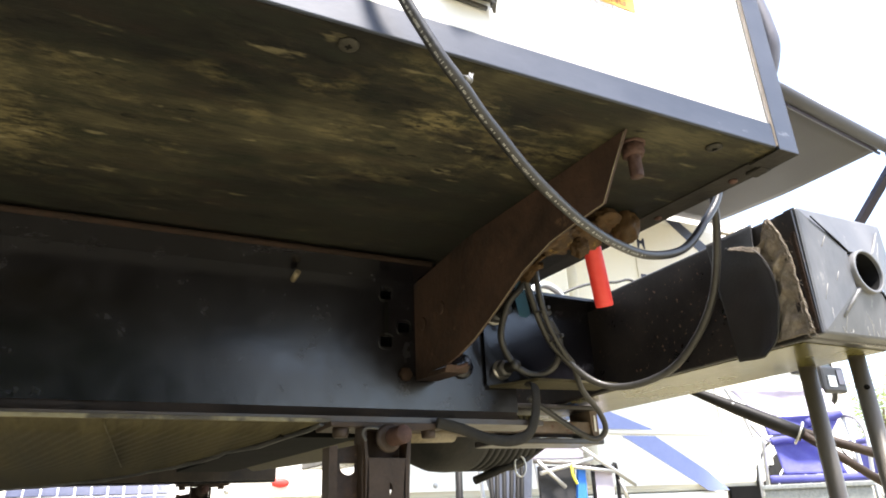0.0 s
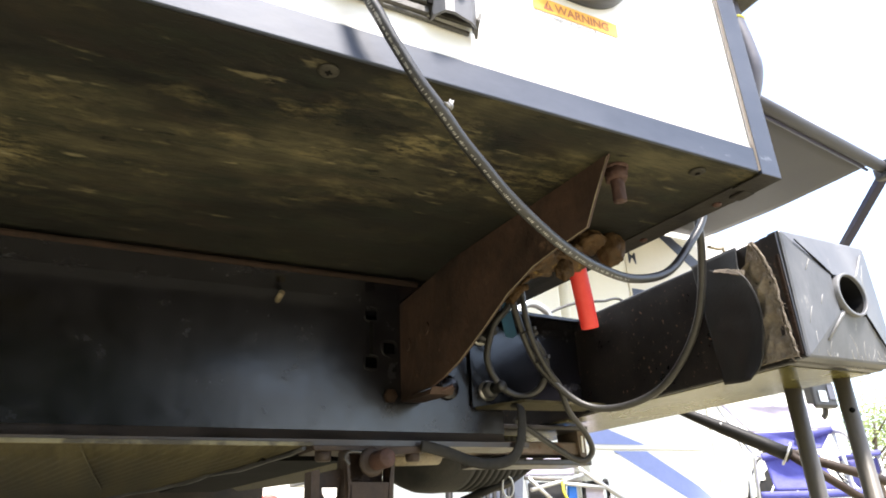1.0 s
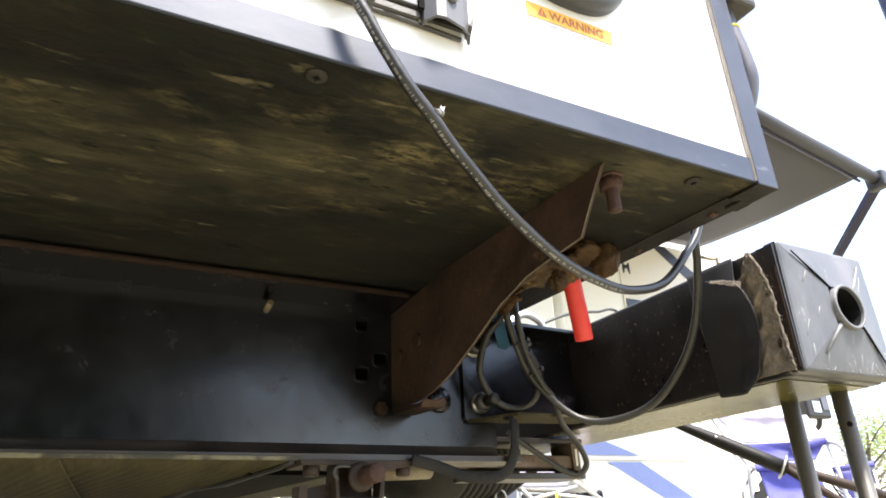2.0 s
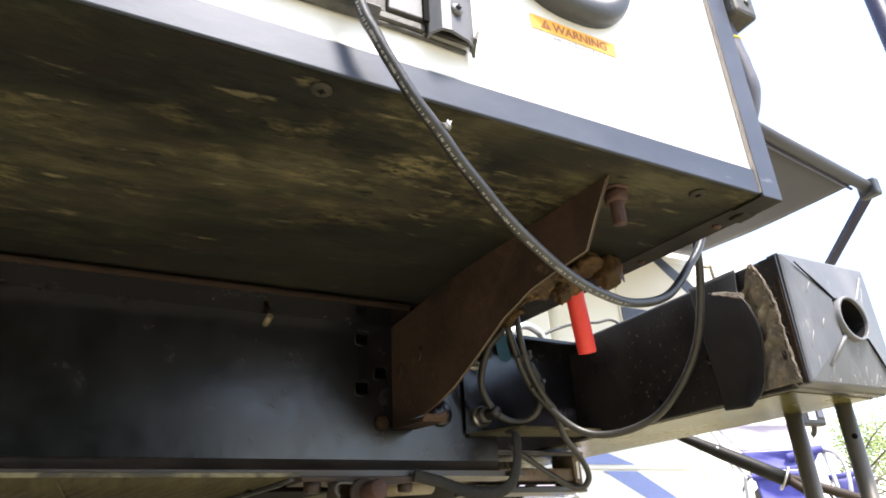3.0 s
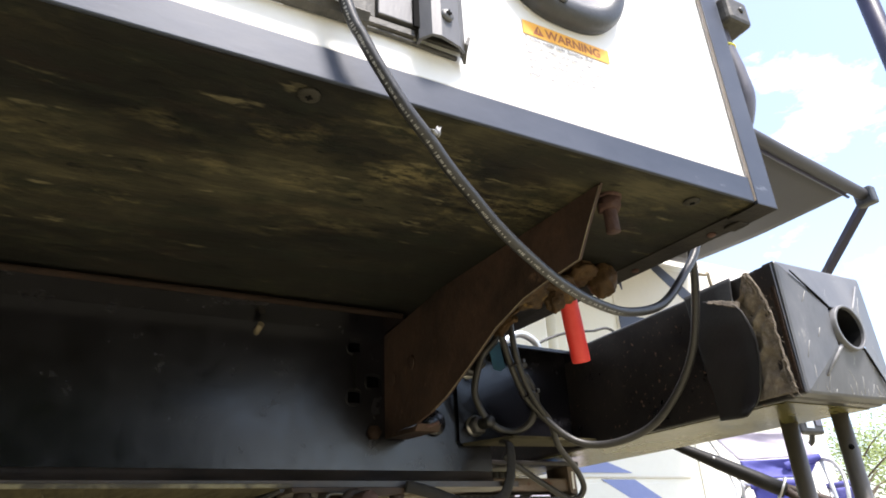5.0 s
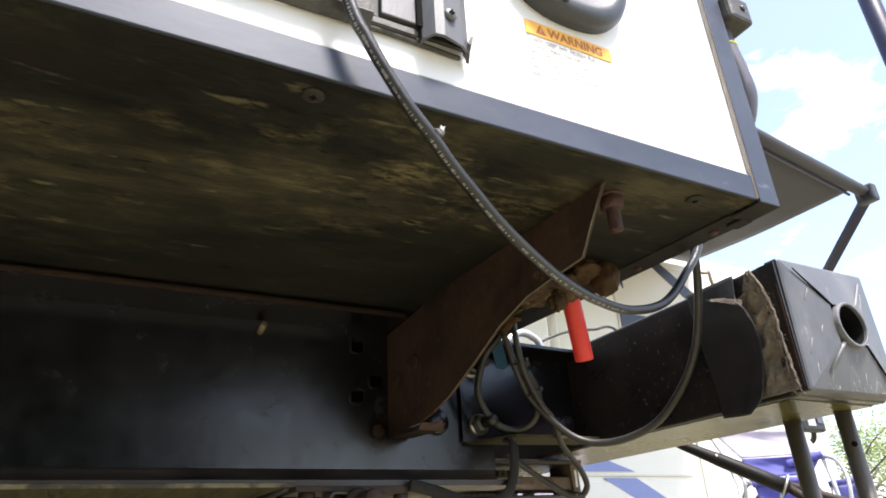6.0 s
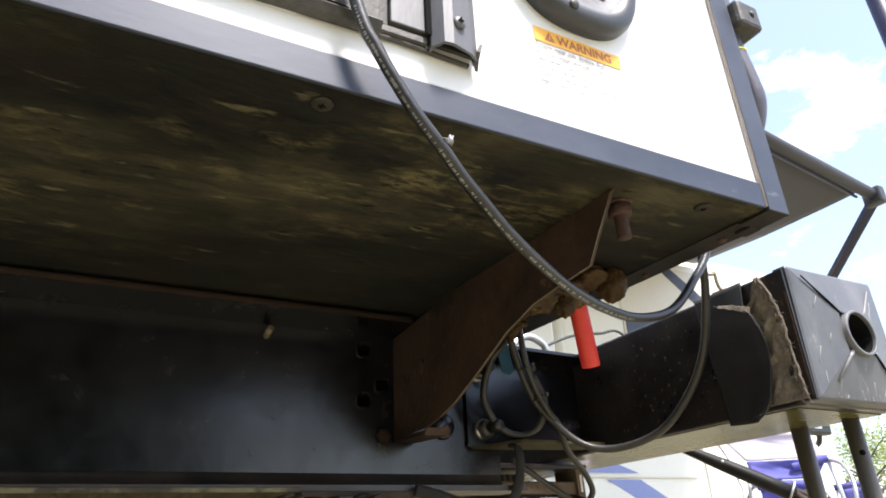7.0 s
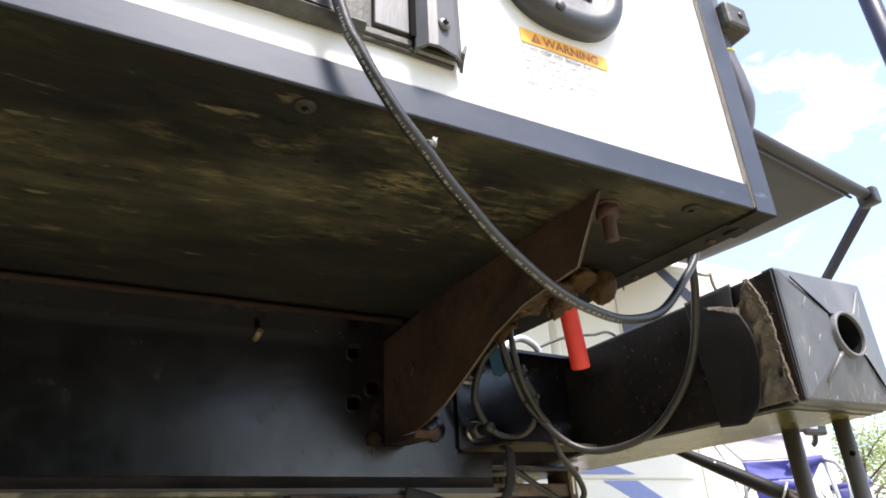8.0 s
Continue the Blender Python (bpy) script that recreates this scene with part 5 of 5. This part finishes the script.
# ---- camp furniture between the vehicles ----
def director_chair(at, turn, cloth, label, rise=0.0):
    ch = thing("camp_chair", at, label, "chair", "camp chairs")
    m = Matrix.Translation(at) @ pose(0, 0, 0, 0, 0, turn)

    def P(x, y, z):
        return m @ Vector((x, y, z + (rise if z > 0.1 else 0)))

    for sx in (-0.3, 0.3):
        part("front_leg", sweep([P(sx, -0.25, 0.0), P(sx, -0.24, 0.62)], 0.014, 10), "alu", ch)
        part("back_leg", sweep(spline([P(sx, 0.27, 0.0), P(sx, 0.24, 0.45), P(sx, 0.3, 1.02)], 5), 0.014, 10), "alu", ch)
        part("armrest", sweep(spline([P(sx, -0.27, 0.6), P(sx, -0.2, 0.65), P(sx, 0.1, 0.65), P(sx, 0.27, 0.62)], 5), 0.022, 10, flat=0.6), "black_cloth", ch)
        part("curved_bar", sweep(spline([P(sx, -0.25, 0.02), P(sx * 1.05, 0.0, 0.06), P(sx, 0.27, 0.02)], 5), 0.012, 8), "alu", ch)
    part("seat", sheet(16, 12, lambda u, v: P(-0.3 + 0.6 * u, -0.26 + 0.5 * v, 0.44 - 0.05 * math.sin(u * math.pi) + 0.006 * noise.noise(Vector((u * 5, v * 5, 3)))), 0.012), cloth, ch)
    part("seat_edge", sweep([P(-0.31, -0.26, 0.44), P(0.0, -0.27, 0.43), P(0.31, -0.26, 0.44)], 0.022, 10), cloth, ch)
    part("backrest", sheet(16, 14, lambda u, v: P((u - 0.5) * (0.3 + 0.3 * v), 0.26 + 0.05 * v + 0.06 * math.sin(u * math.pi), 0.5 + 0.52 * v + 0.008 * noise.noise(Vector((u * 6, v * 4, 1)))), 0.014), cloth, ch)
    if rise > 0:
        part("upper_panel", sheet(14, 8, lambda u, v: P((u - 0.5) * (0.62 - 0.1 * v), 0.32 + 0.03 * v + 0.06 * math.sin(u * math.pi), 1.03 + 0.22 * v), 0.012), "lilac_cloth", ch, "pale lilac upper panel")
    part("top_roll", sweep([P(-0.31, 0.31, 1.02), P(0, 0.36, 1.02), P(0.31, 0.31, 1.02)], 0.03, 10), cloth, ch)
    return ch


def lounge_chair(at, label):
    """A high-backed folding chair, seen from its front; s runs across it, d away from the front, z up."""
    ch = thing("camp_chair", at, label, "chair", "camp chairs")
    ax, ay = 0.819, 0.574

    def Q(s, d, z):
        return Vector((at[0] + ay * s + ax * d, at[1] - ax * s + ay * d, z))

    def panel(name, lo, hi, material, sag, label="", seed=0):
        """Cloth between a lower and an upper edge, each (s0, s1, d, z0, z1)."""
        def at_uv(u, v):
            a0, a1, ad, az0, az1 = lo
            b0, b1, bd, bz0, bz1 = hi
            p = Q(a0 + (a1 - a0) * u, ad, az0 + (az1 - az0) * u).lerp(Q(b0 + (b1 - b0) * u, bd, bz0 + (bz1 - bz0) * u), v)
            dip = sag * math.sin(u * math.pi) * math.sin(v * math.pi) + 0.012 * noise.noise(Vector((u * 5 + v * 3, v * 2, seed)))
            return p + Vector((ax * dip, ay * dip, 0))
        return part(name, sheet(22, 14, at_uv, 0.008), material, ch, label)

    panel("seat", (-0.28, 0.25, -0.25, 0.548, 0.54), (-0.22, 0.145, 0.09, 0.575, 0.565), "blue_cloth", 0.0, seed=1)
    part("seat_edge", sweep(spline([Q(-0.285, -0.255, 0.548), Q(-0.02, -0.262, 0.541), Q(0.253, -0.255, 0.54)], 6), 0.023, 12), "blue_cloth", ch)
    panel("backrest", (-0.219, 0.145, 0.1, 0.58, 0.57), (-0.255, 0.09, 0.16, 0.81, 0.79), "blue_cloth", 0.05, "creased blue cloth back", 2)
    part("lumbar_roll", sweep(spline([Q(-0.262, 0.13, 0.795), Q(-0.15, 0.14, 0.805), Q(0.07, 0.15, 0.79)], 6), 0.024, 12), "blue_cloth", ch)
    panel("blue_band", (-0.27, 0.11, 0.17, 0.84, 0.825), (-0.299, 0.2, 0.21, 0.966, 0.95), "blue_cloth", 0.03, seed=3)
    part("top_roll", sweep(spline([Q(-0.02, 0.195, 0.905), Q(0.1, 0.19, 0.925), Q(0.205, 0.185, 0.945)], 6), 0.026, 12), "blue_cloth", ch)
    panel("upper_panel", (-0.3, 0.19, 0.215, 0.972, 0.955), (-0.47, 0.126, 0.32, 1.19, 1.13), "lilac_cloth", 0.05, "pale lilac upper panel", 4)
    part("headrest_tube", sweep(spline([Q(-0.505, 0.31, 1.2), Q(-0.38, 0.02, 0.955), Q(-0.31, 0.06, 0.83), Q(-0.26, 0.12, 0.795)], 8), 0.009, 10), "alu", ch)
    part("front_leg", sweep([Q(-0.385, 0.0, 0.95), Q(-0.325, -0.2, 0.77), Q(-0.349, -0.2, 0.5), Q(-0.37, -0.22, 0.0)], 0.012, 10), "alu", ch)
    part("arm_loop", sweep(spline([Q(0.2, 0.19, 0.935), Q(0.262, 0.02, 0.885), Q(0.285, -0.18, 0.757), Q(0.262, -0.2, 0.5), Q(0.27, -0.22, 0.0)], 8), 0.012, 10), "alu", ch, "curved grey arm tube")
    part("strut", sweep(spline([Q(0.2, 0.18, 0.92), Q(0.222, 0.1, 0.72), Q(0.23, 0.1, 0.4), Q(0.24, 0.15, 0.0)], 6), 0.014, 10), "alu", ch)
    part("back_leg", sweep(spline([Q(-0.3, 0.06, 0.83), Q(-0.34, 0.12, 0.4), Q(-0.36, 0.2, 0.0)], 6), 0.012, 10), "alu", ch)
    for k in range(4):
        part("elastic_cord", sweep(spline([Q(0.13 + 0.012 * k, 0.11, 0.74 - 0.03 * k), Q(0.17 + 0.01 * k, 0.1, 0.67 - 0.03 * k), Q(0.225, 0.1, 0.62 - 0.03 * k)], 4), 0.004, 6), "black_cloth", ch)
    return ch


lounge_chair((3.479, 2.494, 0.0), "blue and lilac folding lounge chair with grey tube frame")
side = thing("camp_chair", (4.4, 3.0, 0.0), "dark blue folding chair with grey tube frame", "chair", "camp chairs")
for name, p, q, r0, mt in (("seat_edge", (0.22, 1.0, 0.80), (0.5, 1.0, 0.825), 0.022, "blue_cloth"), ("tube", (0.235, 1.0, 0.79), (0.26, 1.05, 0.0), 0.012, "alu"), ("tube", (0.48, 1.0, 0.81), (0.5, 1.05, 0.0), 0.012, "alu"), ("cross_tube", (0.24, 1.0, 0.7), (0.5, 1.02, 0.1), 0.01, "alu")):
    w = lambda c: Vector((3.479 + 0.574 * c[0] + 0.819 * c[1], 2.494 - 0.819 * c[0] + 0.574 * c[1], c[2]))
    part(name, sweep([w(p), w(q)], r0, 10), mt, side)
part("side_cloth", sheet(12, 8, lambda u, v: w((0.23 + 0.25 * u, 1.01 + 0.04 * math.sin(u * 3.1), 0.79 - 0.22 * v * math.sin(0.4 + u * 2.4))), 0.006), "blue_cloth", side)
chair2 = director_chair((1.85, 3.2, 0.0), 20, "grey_cloth", "grey and black folding chair with a blue edge", -0.18)
part("headrest", sheet(12, 8, lambda u, v: Vector((1.55 + 0.37 * u, 2.9 + 0.02 * math.sin(u * 3.1), 0.70 + 0.10 * v + 0.004 * noise.noise(Vector((u * 6, v * 4, 2))))), 0.01), "lilac_cloth", chair2, "pale lilac headrest")
part("black_panel", box(1.60, 1.86, 2.9, 2.92, 0.2, 0.665, 0.01), "black_cloth", chair2)
part("blue_edge", slab([(1.87, 2.88, 0.668), (1.918, 2.88, 0.668), (1.90, 2.88, 0.2), (1.80, 2.88, 0.2)], (0, 0.02, 0)), "bright_blue", chair2, "bright blue side panel")
part("side_frame", sweep(spline([(1.965, 2.87, 0.1), (1.96, 2.87, 0.6), (1.985, 2.87, 0.65), (2.1, 2.87, 0.652), (2.14, 2.87, 0.62), (2.12, 2.87, 0.1)], 6), 0.012, 10), "brace", chair2)
part("side_panel", box(1.965, 2.12, 2.885, 2.9, 0.15, 0.645, 0.006), "lilac_cloth", chair2, "pale side panel")
for a, b, r0, mt in (((1.86, 0.772), (2.256, 0.548), 0.013, "alu"), ((1.58, 0.622), (1.95, 0.70), 0.012, "alu"), ((1.56, 0.69), (1.74, 0.545), 0.012, "alu"), ((1.54, 0.685), (1.93, 0.665), 0.01, "post"), ((1.79, 0.655), (2.13, 0.625), 0.011, "alu"), ((2.14, 0.58), (2.19, 0.45), 0.012, "alu")):
    part("crossing_tube", rod((a[0], 2.85, a[1]), (b[0], 2.85, b[1]), r0, 10), mt, chair2)
part("yellow_cord", sweep(spline([(1.79, 2.84, 0.67), (1.785, 2.83, 0.61), (1.81, 2.83, 0.56)], 5), 0.008, 6), "yellow", chair2, "yellow cord")
bin_ = thing("storage_bin", (3.08, 2.21, 0.0), "grey speckled plastic storage bin on the grass", "bin")


def bin_slab(s0, s1, d0, d1, z0, z1):
    """A box across the chair's front, in the chair's own directions."""
    c = [Vector((3.479 + 0.574 * a + 0.819 * b, 2.494 - 0.819 * a + 0.574 * b, z0)) for a, b in ((s0, d0), (s1, d0), (s1, d1), (s0, d1))]
    bm = slab(c, (0, 0, z1 - z0))
    bmesh.ops.bevel(bm, geom=bm.edges[:], offset=0.006, segments=2, affect="EDGES", profile=0.5)
    return bm


part("tub", bin_slab(-0.322, 0.232, -0.44, -0.29, 0.0, 0.485), "bin", bin_)
part("lid", bin_slab(-0.335, 0.245, -0.452, -0.285, 0.4855, 0.514), "bin", bin_)
solar = thing("solar_panel", (-0.7, 3.6, 0.0), "portable solar panel with white cell grid on the grass", "solar panel")
part("frame", slab([(-1.05, 3.42, 0.25), (-0.28, 3.42, 0.25), (-0.28, 3.62, 0.665), (-1.05, 3.62, 0.665)], (0, 0.02, -0.01)), "alu", solar)
for i in range(10):
    for j in range(6):
        a, b = 0.02 + j / 6 * 0.96, 0.02 + (j + 0.86) / 6 * 0.96
        x0, x1 = -1.04 + i * 0.075, -1.04 + i * 0.075 + 0.068
        part("cell", slab([(x0, 3.417 + 0.2 * a, 0.252 + 0.415 * a), (x1, 3.417 + 0.2 * a, 0.252 + 0.415 * a), (x1, 3.417 + 0.2 * b, 0.252 + 0.415 * b), (x0, 3.417 + 0.2 * b, 0.252 + 0.415 * b)], (0, -0.002, 0.001)), "solar", solar)
for sx in (-1.0, -0.33):
    part("prop", rod((sx, 3.63, 0.6), (sx, 3.95, 0.0), 0.012, 8), "alu", solar)
tripod = thing("tripod", (1.35, 2.9, 0.0), "bundle of black tripod legs standing on the grass", "tripod")
for k, (x0, x1) in enumerate(((1.25, 1.27), (1.31, 1.27), (1.36, 1.33), (1.42, 1.37), (1.47, 1.42), (1.5, 1.47), (1.10, 1.11))):
    part("leg", rod((x1 - 0.2 * (x0 - x1), 2.85 + 0.02 * k, 0.0), (x0, 2.85 + 0.012 * k, 0.72), 0.013 + 0.007 * (k == 6), 10), "brace", tripod)
part("hub", rod((1.2, 2.9, 0.7), (1.52, 2.9, 0.76), 0.03, 12), "brace", tripod)
coil = cable("white_cable_coil", [(0.03, 0.6, 0.8), (0.06, 0.6, 0.836), (0.078, 0.6, 0.849), (0.095, 0.6, 0.854), (0.114, 0.6, 0.85), (0.132, 0.6, 0.835), (0.145, 0.6, 0.79)], 0.007, "bolt", "pale hose coil on top of the bumper", "hose")
cable("thin_wire", [(0.134, 0.6, 0.84), (0.17, 0.6, 0.856), (0.21, 0.6, 0.869), (0.27, 0.6, 0.879), (0.33, 0.6, 0.884), (0.4, 0.6, 0.8)], 0.0028, "cable_grey", "thin grey wire above the bumper", "wire")


# ---- trees ----
def tree(at, h, spread, seed, leaves=2600):
    r = random.Random(seed)
    t = thing("tree", at, "broad-leaved tree with an uneven green crown", "tree", "trees round the site")
    base = Vector(at)
    trunk = sweep(spline([base, base + Vector((r.uniform(-.1, .1), r.uniform(-.1, .1), h * 0.3)), base + Vector((r.uniform(-.3, .3), r.uniform(-.3, .3), h * 0.75))], 6), lambda q: 0.03 * h * (1 - 0.75 * q), 10)
    tips = []
    for k in range(9):
        z = h * r.uniform(0.28, 0.7)
        a = r.uniform(0, 6.28)
        e = base + Vector((math.cos(a) * spread * r.uniform(0.5, 0.9), math.sin(a) * spread * r.uniform(0.5, 0.9), z + h * r.uniform(0.08, 0.3)))
        trunk = join(trunk, sweep(spline([base + Vector((0, 0, z)), (base + Vector((0, 0, z))).lerp(e, 0.5) + Vector((0, 0, 0.04 * h)), e], 4), lambda q: 0.009 * h * (1 - 0.8 * q), 6))
        tips.append(e)
    part("trunk", trunk, "bark", t)
    tips += [base + Vector((r.uniform(-.4, .4) * spread, r.uniform(-.4, .4) * spread, h * r.uniform(0.7, 0.92))) for _ in range(6)]
    vs, fs = [], []
    for k in range(leaves):
        c = r.choice(tips) + Vector((r.gauss(0, 0.2), r.gauss(0, 0.2), r.gauss(0, 0.16))) * spread
        u = Vector((r.gauss(0, 1), r.gauss(0, 1), r.gauss(0, 0.6))).normalized()
        w = u.orthogonal().normalized()
        s = r.uniform(0.06, 0.14) * h / 6
        n = len(vs)
        vs += [c - u * s, c + w * s * 0.55, c + u * s, c - w * s * 0.55]
        fs.append((n, n + 1, n + 2, n + 3))
    me = bpy.data.meshes.new("crown")
    me.from_pydata([v - base for v in vs], [], fs)
    me.materials.append(M["leaf"])
    ob = new("crown", me)
    ob.parent = t
    ob["kind"] = "stuff"
    return t


oak = tree((22.0, 13.0, 0.0), 4.0, 2.6, 1, 3000)
oak2 = tree((26.0, 11.0, 0.0), 4.4, 3.0, 2, 3000)
# the copies at negative y are unseen, added to darken reflections and shade the site
for src, x, y, turn, s in ((oak, 31.0, 17.0, 80, 1.1), (oak2, 19.0, 17.0, 200, 0.9), (oak, -9.0, -9.0, 30, 1.6), (oak2, -5.5, -10.0, 120, 1.5), (oak2, -13.0, -7.0, 250, 1.6), (oak, -2.0, -13.0, 300, 1.5), (oak, -17.0, -3.0, 10, 1.5)):
    src.scale = (s, s, s)
    copy_thing(src, pose(x, y, 0, 0, 0, turn))
    src.scale = (1, 1, 1)


# ---- unseen hedge, added behind the camera so the rail's left end reflects dark ----
rh = random.Random(11)
vs, fs = [], []
for k in range(18000):
    x = rh.uniform(-17, 0.9)
    top = 3.4 + 0.7 * noise.noise(Vector((x * 0.6, 0, 0))) - max(0, x + 0.4) * 1.4
    c = Vector((x + rh.gauss(0, 0.1), -7.6 + rh.gauss(0, 0.4), rh.random() ** 0.8 * top))
    u = Vector((rh.gauss(0, 1), rh.gauss(0, 0.5), rh.gauss(0, 1))).normalized()
    w = u.orthogonal().normalized()
    q = rh.uniform(0.09, 0.2)
    n = len(vs)
    vs += [c - u * q, c + w * q * 0.6, c + u * q, c - w * q * 0.6]
    fs.append((n, n + 1, n + 2, n + 3))
me = bpy.data.meshes.new("hedge")
me.from_pydata(vs, [], fs)
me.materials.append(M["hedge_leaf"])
tagged(new("hedge", me), "unseen green hedge added behind the camera to darken the rail's reflection", "hedge", kind="stuff")
